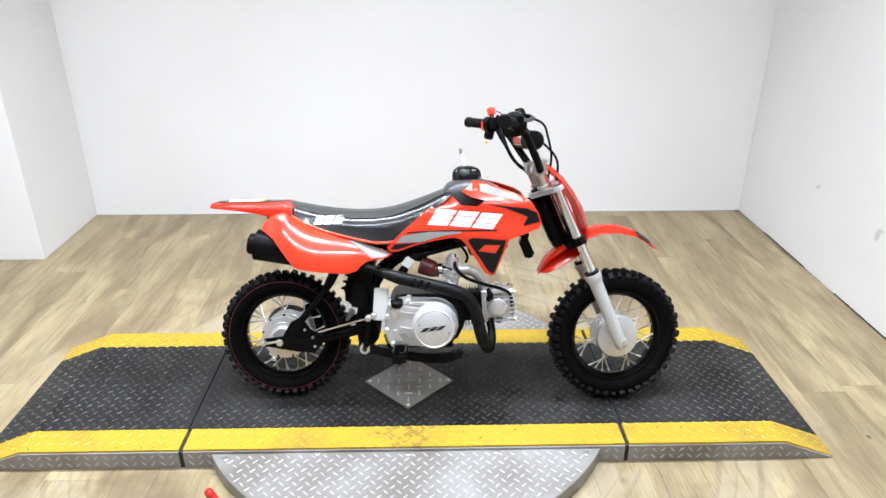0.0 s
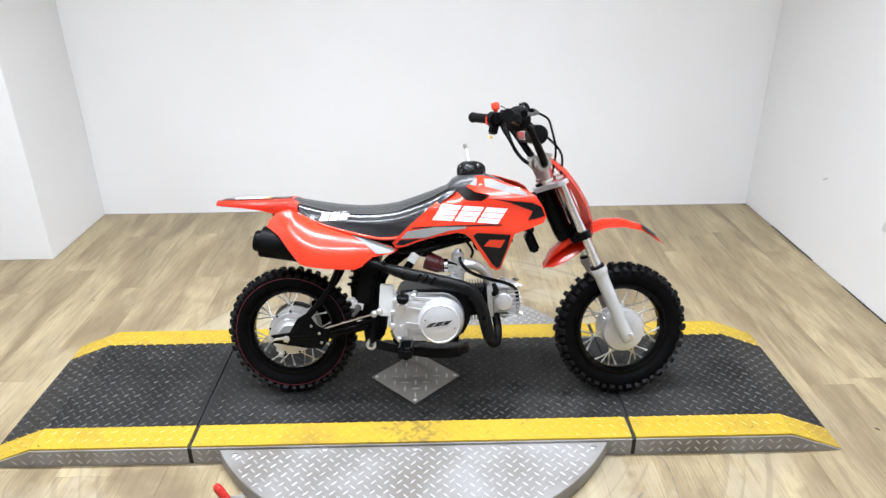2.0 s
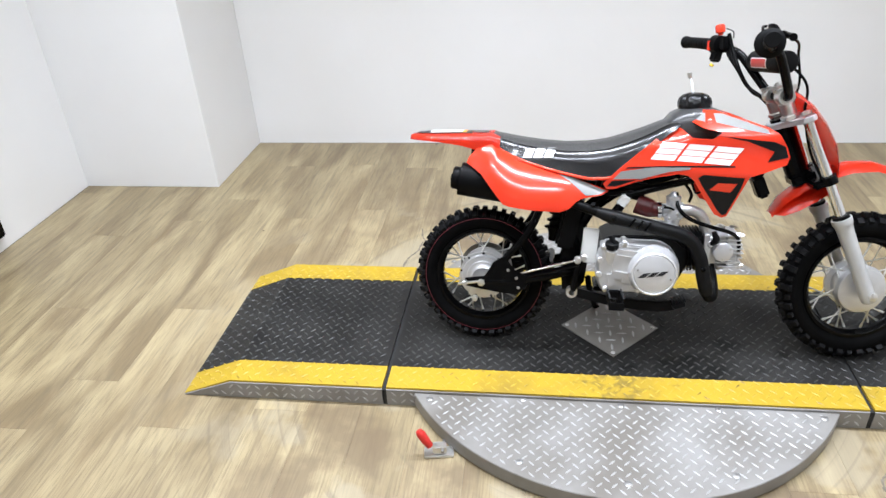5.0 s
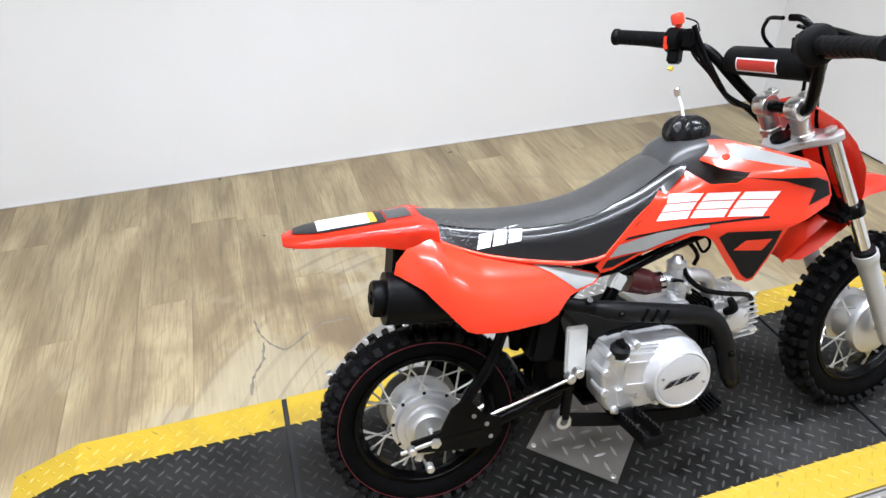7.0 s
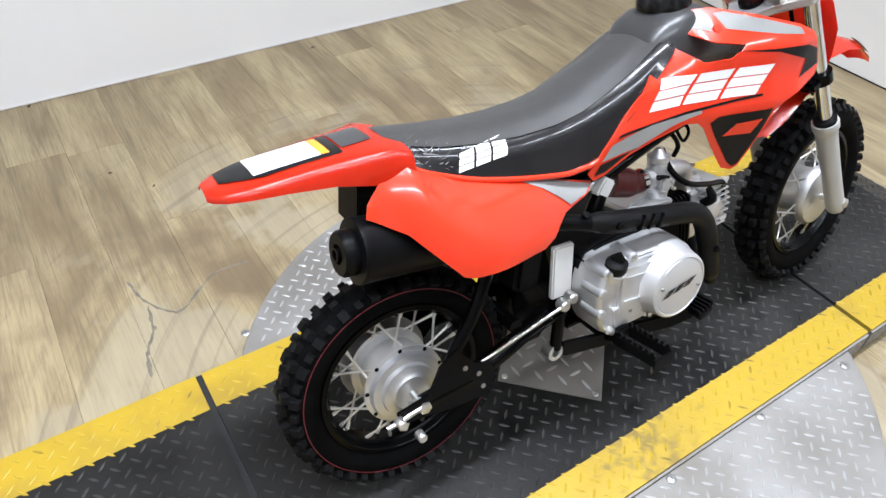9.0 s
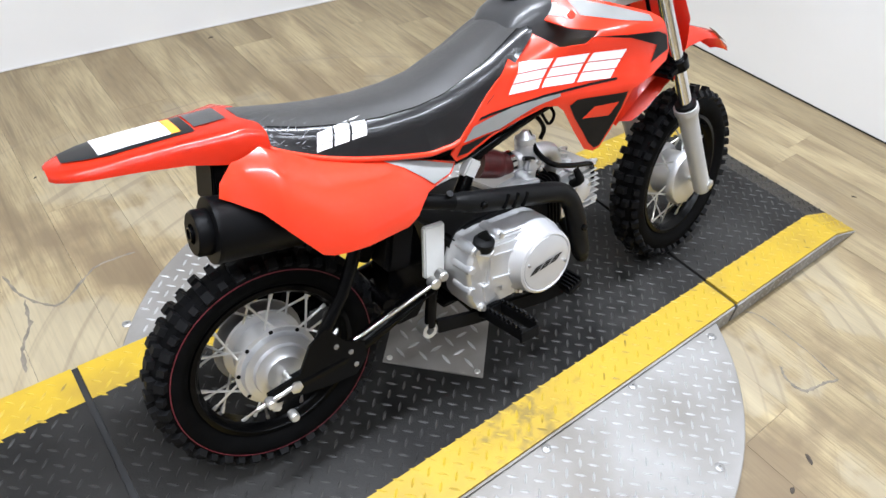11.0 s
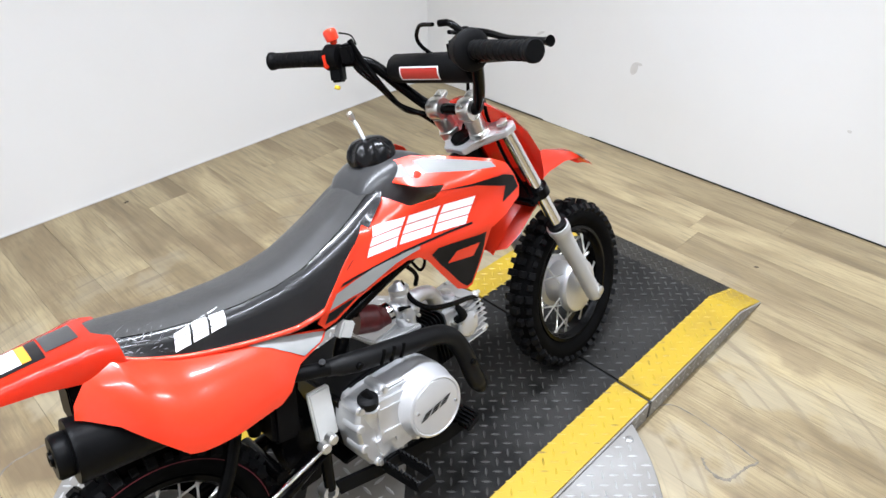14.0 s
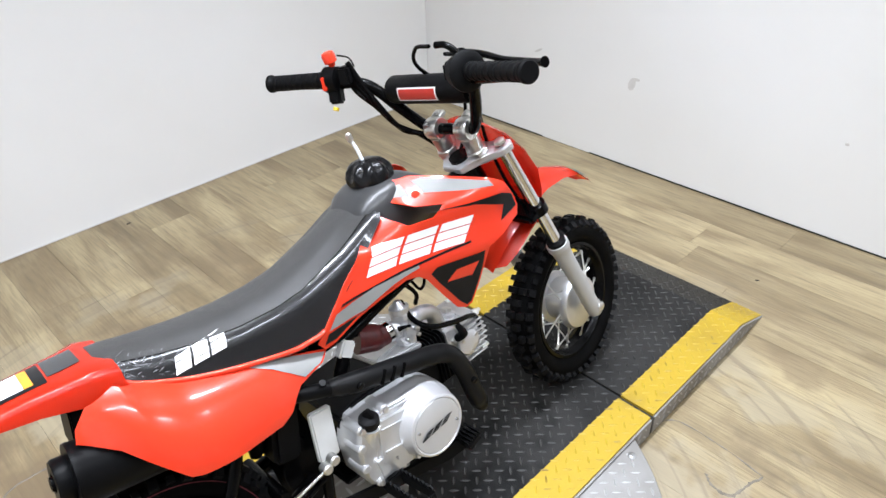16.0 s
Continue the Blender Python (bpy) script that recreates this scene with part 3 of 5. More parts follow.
def wheel(name, cx, drum, label):
    """A spoked wheel: the hub carries tyre, rim, spokes and axle. drum: the hub's profile across the wheel."""
    hub = part(name, lathed(drum, (cx, 0, HUB), n=48), "alloy", bike, label)
    part("tyre", tyre(cx), "rubber", hub, "black knobbly tyre", 30)
    tread(cx, hub)
    rim = [(-0.027, 0.1385), (-0.0275, 0.131), (-0.025, 0.1285), (-0.018, 0.127), (-0.012, 0.121), (0.012, 0.121), (0.018, 0.127), (0.025, 0.1285), (0.0275, 0.131), (0.027, 0.1385)]
    part("rim", lathed(rim + [(0.02, 0.142), (-0.02, 0.142)], (cx, 0, HUB), n=72, closed=True), "black", hub, "black steel rim")
    for i in range(28):
        side = -1 if i % 2 else 1
        a = 2 * math.pi * i / 28
        lean = radians(24) * (1 if (i // 2) % 2 else -1)
        foot = Vector((cx + 0.060 * math.sin(a), side * 0.030, HUB + 0.060 * math.cos(a)))
        head = Vector((cx + 0.123 * math.sin(a + lean), side * 0.006, HUB + 0.123 * math.cos(a + lean)))
        ob = new("spoke", SPOKE)
        ob.parent = hub
        ob.matrix_basis = Matrix.Translation(foot) @ (head - foot).to_track_quat("Z", "Y").to_matrix().to_4x4() @ Matrix.Diagonal((1, 1, (head - foot).length / 0.072, 1))
    return hub


front = wheel("front_wheel", 0.5, [(-0.050, 0.012), (-0.050, 0.045), (-0.046, 0.060), (-0.036, 0.0645), (-0.028, 0.0645), (-0.024, 0.052), (0.024, 0.050), (0.028, 0.063), (0.040, 0.062), (0.044, 0.040), (0.048, 0.012)], "spoked front wheel with a cast drum hub")
rear = wheel("rear_wheel", -0.5, [(-0.062, 0.014), (-0.062, 0.030), (-0.056, 0.036), (-0.054, 0.046), (-0.047, 0.048), (-0.045, 0.060), (-0.034, 0.063), (-0.033, 0.070), (-0.027, 0.070), (-0.024, 0.056), (0.022, 0.056), (0.026, 0.068), (0.034, 0.068), (0.036, 0.045), (0.05, 0.015)], "spoked rear wheel with a stepped drum hub")
part("stripe", lathed([(-0.0352, 0.1690), (-0.0358, 0.1692), (-0.0356, 0.1706), (-0.0348, 0.1708)], (-0.5, 0, HUB), n=96, closed=True), "stripe", rear, "thin red line on the tyre wall")
part("sprocket", lathed([(0.051, 0.03), (0.051, 0.078), (0.055, 0.078), (0.055, 0.03)], (-0.5, 0, HUB), n=36, closed=True), "steel", rear, "steel chain sprocket")
for i in range(9):
    a = 2 * math.pi * i / 9
    part("flange_hole", lathed([(0, 0.0036), (0.0016, 0.0036)], (-0.5 + 0.066 * math.sin(a), -0.0345, HUB + 0.066 * math.cos(a)), (0, 1, 0), 8), "black", rear)
part("axle", lathed([(-0.094, 0.006), (0.088, 0.006)], (0.5, 0, HUB), n=16), "zinc", front)
for hub_part, cx, shift, up, size, turn in ((front, 0.5, 0.0, 0.203, 1.018, 6.2), (rear, -0.5, 0.0, 0.197, 0.99, 0.0)):
    hub_part.matrix_basis = Matrix.Translation((cx, shift, up)) @ Matrix.Rotation(radians(turn), 4, "Z") @ Matrix.Diagonal((size, 0.93, size, 1)) @ Matrix.Translation((-cx, 0, -HUB))
part("axle", lathed([(-0.100, 0.006), (0.10, 0.006)], (-0.5, 0, HUB), n=16), "zinc", rear)
for cx, y, hub in ((0.5, -0.096, front), (-0.5, -0.098, rear)):
    part("axle_nut", lathed([(-0.012, 0.008), (-0.010, 0.011), (0, 0.011), (0.002, 0.015), (0.006, 0.015)], (cx, y, HUB), n=6), "zinc", hub)

# ---- fork ----
RAKE = Vector((-0.407, 0, 0.914))


def along(z, y, out=0.0):
    """A point on the fork's line at height z; out: how far ahead of it."""
    x = 0.503 - (z - 0.200) * 0.445
    return (x + out * 0.914, y, z + out * 0.407)


for s in (-1, 1):
    y = 0.006 + 0.085 * s
    leg = part("fork_leg", tubed([along(0.185, y), along(0.20, y), along(0.30, y), along(0.375, y), along(0.392, y), along(0.405, y)], [0.016, 0.0185, 0.0185, 0.020, 0.0245, 0.0245], 20, 3), "fork_paint", bike, "grey painted lower fork leg")
    part("dust_seal", tubed([along(0.403, y), along(0.412, y)], 0.021, 20, 1), "grip", leg)
    stanchion = part("fork_tube", tubed([along(0.40, y), along(0.655, y)], 0.0135, 20, 1), "chrome", bike, "bright fork tube")
    part("top_bolt", lathed([(0, 0.012), (0.006, 0.012), (0.008, 0.008)], along(0.664, y), RAKE, 6), "zinc", stanchion)
    part("clamp_ring", tubed([along(0.492, y), along(0.512, y)], 0.021, 20, 1), "black", stanchion, "black plastic ring")
part("steering_stem", tubed([along(0.49, 0, -0.045), along(0.665, 0, -0.045)], 0.021, 18, 1), "black", bike)
part("lower_yoke", box(boxed(along(0.500, 0, -0.012), (0.055, 0.185, 0.022), (0, -24, 0), 0.006), along(0.512, 0, -0.04), (0.06, 0.07, 0.03), (0, -24, 0), 0.006), "black", bike)
yoke = bmesh.new()
top_outline = [(-0.075, -0.026), (-0.075, 0.026), (-0.045, 0.045), (-0.012, 0.092), (0.008, 0.098), (0.020, 0.086), (0.020, 0.065), (0.004, 0.04), (0.004, -0.04), (0.020, -0.065), (0.020, -0.086), (0.008, -0.098), (-0.012, -0.092), (-0.045, -0.045)]
tilt = Matrix.Translation(along(0.652, 0)) @ Matrix.Rotation(radians(-24), 4, "Y")
loft(yoke, [[tilt @ Vector((x, y, z)) for x, y in top_outline] for z in (-0.007, 0.007)])
bmesh.ops.bevel(yoke, geom=yoke.edges[:], offset=0.0018, segments=2, affect="EDGES")
top_yoke = part("top_yoke", yoke, "alloy_cover", bike, "silver alloy top yoke")
part("stem_nut", lathed([(0, 0.017), (0.008, 0.017), (0.010, 0.012)], along(0.655, 0, -0.047), RAKE, 6), "zinc", top_yoke)

# ---- handlebar ----
STEER = Matrix.Translation(along(0.66, 0, -0.045)) @ Matrix.Rotation(radians(6.2), 4, "Z") @ Matrix.Translation(-Vector(along(0.66, 0, -0.045)))


def steered(bm):
    bmesh.ops.transform(bm, matrix=STEER, verts=bm.verts[:])
    return bm


for s in (-1, 1):
    riser = bmesh.new()
    tube(riser, [along(0.655, 0.039 * s, -0.03), along(0.672, 0.039 * s, -0.030), along(0.700, 0.039 * s, -0.030)], [0.021, 0.0175, 0.019], 20, 3)
    lathe(riser, [(-0.015, 0.012), (-0.015, 0.0205), (-0.013, 0.022), (0.013, 0.022), (0.015, 0.0205), (0.015, 0.012)], along(0.714, 0.039 * s, -0.028), (0, 1, 0), 20)
    box(riser, along(0.728, 0.039 * s, -0.006), (0.022, 0.024, 0.012), (0, -24, 0), 0.003)
    rp = part("handlebar_clamp", steered(riser), "zinc", bike, "polished alloy handlebar clamp")
    part("riser_nut", steered(lathed([(0, 0.023), (0.007, 0.023), (0.009, 0.019)], along(0.664, 0.039 * s, -0.030), RAKE, 6)), "zinc", rp)
    for o in (-0.046, -0.008):
        part("bolt", steered(lathed([(0, 0.0055), (0.006, 0.0055), (0.007, 0.003)], along(0.731, 0.039 * s, o), RAKE, 10)), "zinc", rp)
BX, BZ = along(0.714, 0, -0.028)[0], 0.702
half = [(BX, 0.0, BZ), (BX, 0.045, BZ), (BX - 0.003, 0.066, BZ + 0.008), (BX - 0.028, 0.098, 0.752), (BX - 0.058, 0.128, 0.800), (BX - 0.080, 0.150, 0.816), (BX - 0.104, 0.185, 0.822), (BX - 0.152, 0.318, 0.836)]
bar_path = [(x, -y, z) for x, y, z in reversed(half[1:])] + half
bar = part("handlebar", steered(tubed(bar_path, 0.011, 14, 5)), "black", bike, "black steel handlebar")
part("crossbar", steered(tubed([(BX - 0.044, -0.118, 0.786), (BX - 0.044, 0.118, 0.786)], 0.006, 10, 1)), "black", bar)
pad = part("bar_pad", steered(lathed([(-0.102, 0.016), (-0.100, 0.025), (-0.095, 0.0275), (0.095, 0.0275), (0.100, 0.025), (0.102, 0.016)], (BX - 0.026, 0.006, 0.787), (0, 1, 0), 28)), "grip", bar, "black padded crossbar cover")
badge = bmesh.new()
for w, h, r in ((0.078, 0.0, 0.0282),):
    rings = []
    for y in (-0.052, 0.048):
        rings.append([(BX - 0.026 + r * math.cos(a), y + 0.020, 0.786 + r * math.sin(a)) for a in np.linspace(radians(158), radians(212), 6)])
    loft(badge, rings, closed=False)
part("badge_border", steered(badge), "white_decal", pad, "white-edged maker's badge")
badge = bmesh.new()
loft(badge, [[(BX - 0.026 + 0.0287 * math.cos(a), y + 0.020, 0.786 + 0.0287 * math.sin(a)) for a in np.linspace(radians(164), radians(206), 6)] for y in (-0.049, 0.045)], closed=False)
part("badge", steered(badge), "red_decal", pad, "red maker's badge")


def grip(s):
    inner = (0.112, 0.200, 0.831) if s > 0 else (0.098, 0.158, 0.831)
    a, b = Vector((BX - inner[0], inner[1] * s, inner[2])), Vector((BX - 0.156, 0.322 * s, 0.838))
    d = (b - a).normalized()
    ln = (b - a).length
    prof = [(0, 0.0145)]
    for k in range(9):
        h = 0.008 + k * (ln - 0.02) / 9
        prof += [(h, 0.0140), (h + 0.001, 0.0155), (h + 0.0075, 0.0155), (h + 0.0085, 0.0140)]
    prof += [(ln - 0.010, 0.0158), (ln - 0.008, 0.0175), (ln - 0.002, 0.0175), (ln, 0.015)]
    return part("grip", steered(lathed(prof, a, d, 24)), "grip", bar, "ribbed black rubber grip"), a, d


grip_l, al, dl = grip(1)
grip_r, ar, dr = grip(-1)
throttle = steered(lathed([(-0.036, 0.014), (-0.036, 0.022), (-0.030, 0.027), (-0.014, 0.028), (-0.010, 0.031), (-0.006, 0.034), (-0.001, 0.034), (0.003, 0.030), (0.006, 0.02)], ar, dr, 28))
part("throttle_housing", throttle, "grip", bar, "black throttle housing with a round flange")
perch = bmesh.new()
box(perch, ar - dr * 0.055, (0.030, 0.024, 0.034), (0, 0, 25), 0.005)
box(perch, ar - dr * 0.055 + Vector((0.024, 0, 0.020)), (0.030, 0.016, 0.014), (0, -30, 0), 0.004)
tube(perch, [ar - dr * 0.055 + Vector((0.022, 0.0, 0.024)), ar - dr * 0.058 + Vector((0.016, 0.016, 0.040)), ar - dr * 0.060 + Vector((0.012, 0.036, 0.042))], 0.006, 10, 3)
part("lever_perch", steered(perch), "black", bar)
lever = tubed([ar - dr * 0.055 + Vector((0.036, -0.006, 0.020)), ar - dr * 0.02 + Vector((0.046, -0.01, 0.016)), ar + dr * 0.06 + Vector((0.044, 0, 0.008)), ar + dr * 0.155 + Vector((0.040, 0, 0.004)), ar + dr * 0.172 + Vector((0.040, 0, 0.004))], [0.008, 0.006, 0.005, 0.0055, 0.0085], 12, 4)
part("brake_lever", steered(lever), "black", bar, "black front brake lever")
switch = bmesh.new()
lathe(switch, [(-0.034, 0.016), (-0.032, 0.024), (-0.006, 0.025), (-0.003, 0.020)], al, dl, 24)
box(switch, al - dl * 0.022 + Vector((-0.004, 0, -0.028)), (0.024, 0.026, 0.036), (0, 15, 25), 0.004)
box(switch, al - dl * 0.05 + Vector((0.0, 0, 0.006)), (0.028, 0.022, 0.036), (0, 0, 25), 0.004)
body = part("switch_housing", steered(switch), "black_matt", bar, "black switch housing")
part("kill_button", steered(lathed([(0, 0.006), (0.006, 0.0075), (0.008, 0.0125), (0.022, 0.0135), (0.028, 0.0115), (0.030, 0.006)], al - dl * 0.022 + Vector((0.004, 0, 0.024)), (-0.15, 0.12, 1), 20)), "red", body, "red emergency stop button")
part("slider", steered(boxed(al - dl * 0.018 + Vector((-0.022, 0, -0.003)), (0.010, 0.010, 0.026), (0, 0, 25), 0.002)), "red", body, "orange-red slide switch")
part("start_button", steered(lathed([(0, 0.006), (0.006, 0.006)], al - dl * 0.022 + Vector((-0.012, 0, -0.052)), (-0.5, 0, -0.8), 12)), "yellow_plastic", body, "small yellow button")
part("lanyard", steered(tubed([al - dl * 0.022 + Vector((0.016, -0.004, 0.042)), al - dl * 0.03 + Vector((0.026, -0.014, 0.034)), al - dl * 0.045 + Vector((0.020, -0.012, 0.018))], 0.0016, 8)), "black", body)
loom = bmesh.new()
for k in (0, 0.008, 0.016):
    tube(loom, [al - dl * 0.055 + Vector((0.004, 0, 0.014 + k)), (BX - 0.086 + k * 0.4, 0.150 - k, 0.806 + k * 0.6), (BX - 0.066 + k * 0.4, 0.122 - k, 0.765 - k), (BX - 0.044 + k, 0.100, 0.722 - k), (BX - 0.012, 0.072 - k, 0.692), (BX + 0.035, 0.05, 0.64)], 0.0052, 8, 6)
part("wiring_loom", steered(loom), "black", bar, "black cable loom")
cable = bmesh.new()
p0 = ar - dr * 0.060 + Vector((0.012, 0.036, 0.042))
tube(cable, [p0, p0 + Vector((0.005, 0.045, -0.004)), p0 + Vector((0.03, 0.075, -0.045)), (BX + 0.055, -0.015, 0.74), (BX + 0.06, -0.03, 0.66), (0.33, -0.05, 0.56), (0.385, -0.062, 0.46)], 0.0036, 8, 6)
part("brake_cable", cable, "black", bar, "black brake cable")
cable = bmesh.new()
tube(cable, [ar - dr * 0.038 + Vector((0.006, 0.004, 0.03)), (BX - 0.0, -0.085, 0.838), (BX + 0.03, -0.02, 0.80), (BX + 0.045, 0.0, 0.72), (BX + 0.01, 0.02, 0.62), (0.12, 0.01, 0.54), (0.03, -0.01, 0.47)], 0.0034, 8, 6)
part("throttle_cable", cable, "black", bar, "black throttle cable")

# ---- number plate and front mudguard ----
rings = []
for z, xf, w in ((0.718, 0.278, 0.036), (0.708, 0.294, 0.064), (0.684, 0.322, 0.086), (0.645, 0.352, 0.096), (0.595, 0.382, 0.094), (0.545, 0.398, 0.082), (0.505, 0.403, 0.070), (0.470, 0.398, 0.056), (0.450, 0.392, 0.042)):
    rings.append([(xf + 0.004 - 0.014 * abs(u) ** 2.6, w * u, z - 0.008 * abs(u) ** 2) for u in np.linspace(-1, 1, 13)])
bm = loft(bmesh.new(), rings, closed=False)
bmesh.ops.solidify(bm, geom=bm.faces[:], thickness=0.003)
plate = part("number_plate", bm, "red", bike, "blank red front number plate")
rings = []
for x, z, w, drop in ((0.262, 0.398, 0.030, 0.008), (0.285, 0.442, 0.046, 0.012), (0.330, 0.486, 0.052, 0.018), (0.385, 0.520, 0.054, 0.022), (0.435, 0.538, 0.054, 0.022), (0.490, 0.540, 0.052, 0.020), (0.545, 0.524, 0.046, 0.016), (0.590, 0.492, 0.036, 0.010), (0.617, 0.466, 0.022, 0.004)):
    rings.append([(x, w * u, z - drop * abs(u) ** 2.5) for u in np.linspace(-1, 1, 11)])
bm = loft(bmesh.new(), rings, closed=False)
bmesh.ops.solidify(bm, geom=bm.faces[:], thickness=0.003)
guard = part("front_mudguard", bm, "red", bike, "red plastic front mudguard")
bm = loft(bmesh.new(), [[(x, w * u * 1.02, z + 0.0042 - d * abs(u) ** 2.5) for u in np.linspace(-0.96, -0.35, 5)] for x, z, w, d in ((0.545, 0.524, 0.046, 0.016), (0.565, 0.510, 0.042, 0.013), (0.590, 0.492, 0.036, 0.010))], closed=False)
part("mudguard_decal", bm, "black_decal", guard, "dark arrow decal")
bm = bmesh.new()
rings = [[(x, w * u, z - d * abs(u) ** 2.2) for u in np.linspace(-1, 1, 11)] for x, z, w, d in ((0.262, 0.400, 0.020, 0.004), (0.285, 0.430, 0.050, 0.030), (0.320, 0.452, 0.054, 0.036), (0.360, 0.476, 0.054, 0.034), (0.390, 0.492, 0.052, 0.028))]
loft(bm, rings, closed=False)
bmesh.ops.solidify(bm, geom=bm.faces[:], thickness=0.003)
part("inner_flap", bm, "red", guard)

# ---- seat ----
SX = [-0.486, -0.475, -0.45, -0.40, -0.34, -0.28, -0.22, -0.17, -0.12, -0.07, -0.03, 0.0, 0.008]
TOP = [0.598, 0.604, 0.600, 0.591, 0.583, 0.579, 0.581, 0.589, 0.605, 0.623, 0.639, 0.649, 0.647]
LOW = [0.598, 0.584, 0.565, 0.541, 0.523, 0.508, 0.497, 0.498, 0.533, 0.570, 0.606, 0.628, 0.636]
WIDE = [0.046, 0.056, 0.068, 0.077, 0.083, 0.087, 0.089, 0.090, 0.090, 0.088, 0.083, 0.076, 0.064]


def seat_side(x, q):
    """Half width at a share q of the way down the seat's side."""
    top = lerp(x, [-0.32, -0.02], [0.56, 0.47])
    return lerp(x, SX, WIDE) * (top + (0.76 - top) * min(1, q * 4) ** 0.6 + 0.24 * q)


def seat_ring(x, lo, hi, grow=0.0):
    zt, zl = lerp(x, SX, TOP) + grow, lerp(x, SX, LOW)
    z0 = zt - 0.010 * min(1, (zt - zl) / 0.06)
    out = []
    for u in np.linspace(lo, hi, 19):
        a = abs(u)
        if a <= 0.5:
            q = a / 0.5
            y, z = (seat_side(x, 0) + grow) * q, zt + (z0 - zt) * q**2.5
        else:
            q = (a - 0.5) / 0.5
            y, z = seat_side(x, q) + grow, z0 + (zl - z0) * q
        out.append((x, math.copysign(y, u), z))
    return out


seat_xs = list(np.linspace(-0.486, 0.008, 44))
seat = part("seat_side", loft(bmesh.new(), [seat_ring(x, -1, 1) for x in seat_xs]), "seat_side", bike, "glossy black vinyl seat in wrinkled clear film", 60)
part("seat_top", loft(bmesh.new(), [seat_ring(x, -0.56, 0.56, 0.0012) for x in seat_xs[1:-1]], closed=False), "seat_top", seat, "matt seat top, grey from painted-in sheen", 60)


def logo_blocks(x0, z0, width, high, slant, rise, gap=0.05):
    """Three slanted blocks of three bars each: a maker's mark as plain shapes. Gives outlines in x and z."""
    out = []
    w = width * (1 - 2 * gap) / 3
    for k in range(3):
        xa = x0 + k * (w + width * gap)
        for lo, hi in ((0.0, 0.31), (0.35, 0.65), (0.69, 1.0)):
            q = []
            for u, v in ((0, lo), (1, lo), (1, hi), (0, hi)):
                x = xa + u * w
                q.append((x + slant * v * high, z0 + v * high + rise * (x - x0)))
            out.append(q)
    return out


def mark(name, outlines, depth, material, parent, label, mirror=False):
    for o in outlines:
        part(name, decal_mesh([o], depth, mirror), material, parent, label)


def decal_mesh(outlines, depth, mirror=False, step=0.02):
    """Thin decals over a curved shell, joined."""
    bm = bmesh.new()
    for o in outlines:
        piece = skin(o, lambda x, z: depth(x, z) - 0.0012, 0, step, mirror)
        me = bpy.data.meshes.new("piece")
        piece.to_mesh(me)
        piece.free()
        bm.from_mesh(me)
        bpy.data.meshes.remove(me)
    return bm


def seat_depth(x, z):
    zt, zl = lerp(x, SX, TOP), lerp(x, SX, LOW)
    z0 = zt - 0.010 * min(1, (zt - zl) / 0.06)
    return -seat_side(x, min(1.0, max(0.0, (z0 - z) / max(0.01, z0 - zl)))) - 0.001


mark("seat_mark", logo_blocks(-0.394, 0.545, 0.080, 0.023, 0.4, 0.03), seat_depth, "white_decal", seat, "white printed maker's mark")

random.seed(11)
# pale slivers painted as glints where the clear film is creased
for k in range(60):
    x0 = -0.470 + 0.10 * random.random() ** 1.3
    z0 = lerp(x0, SX, LOW) + (0.15 + 0.70 * random.random()) * (lerp(x0, SX, TOP) - lerp(x0, SX, LOW))
    ln, rise, w = 0.003 + 0.012 * random.random(), -1.2 + 2.0 * random.random(), 0.0002 + 0.0006 * random.random() ** 2
    strip = [(x0, z0), (x0 + ln * 0.5, z0 + rise * ln * 0.5 + w), (x0 + ln, z0 + rise * ln), (x0 + ln * 0.5, z0 + rise * ln * 0.5 - w)]
    part("film_crease", decal_mesh([strip], seat_depth), "film", seat, "painted glint along a crease in the clear film")

for s in (-1, 1):
    trim_path = [(x, s * (seat_side(x, 1) + 0.002), lerp(x, SX, LOW) - 0.002) for x in (-0.470, -0.45, -0.42, -0.38, -0.34, -0.30, -0.26, -0.22, -0.195, -0.178, -0.165)]
    part("seat_trim", tubed(trim_path, 0.0042, 10, 3), "red", seat, "thin red trim along the seat's edge")

# ---- side panels and tail ----
PANEL = [(-0.541, 0.532), (-0.535, 0.548), (-0.514, 0.570), (-0.475, 0.582), (-0.450, 0.566), (-0.40, 0.541), (-0.34, 0.523), (-0.28, 0.506), (-0.22, 0.482), (-0.165, 0.462), (-0.185, 0.452), (-0.238, 0.444), (-0.252, 0.434), (-0.268, 0.418), (-0.292, 0.411), (-0.370, 0.419), (-0.425, 0.428), (-0.440, 0.434), (-0.500, 0.508)]


def panel_depth(x, z):
    high = lerp(x, [-0.534, -0.503, -0.47, -0.45, -0.40, -0.34, -0.28, -0.22, -0.165], [0.572, 0.594, 0.596, 0.571, 0.543, 0.525, 0.508, 0.484, 0.462])
    upper = lerp(x, [-0.53, -0.46, -0.35, -0.25, -0.165], [0.078, 0.083, 0.088, 0.092, 0.094])
    flare = 0.067 * math.exp(-(((x + 0.42) / (0.135 if x < -0.42 else 0.14)) ** 2))
    q = min(1.15, max(0.0, (high - z) / 0.135))
    roll = 0.016 * max(0.0, 1 - q / 0.24) ** 2
    swell = 0.021 * math.sin(math.pi * min(1, q)) * min(1.0, max(0.25, min((x + 0.56) / 0.12, (-0.17 - x) / 0.12)))
    return -(upper + flare * q**0.85 + swell - roll)


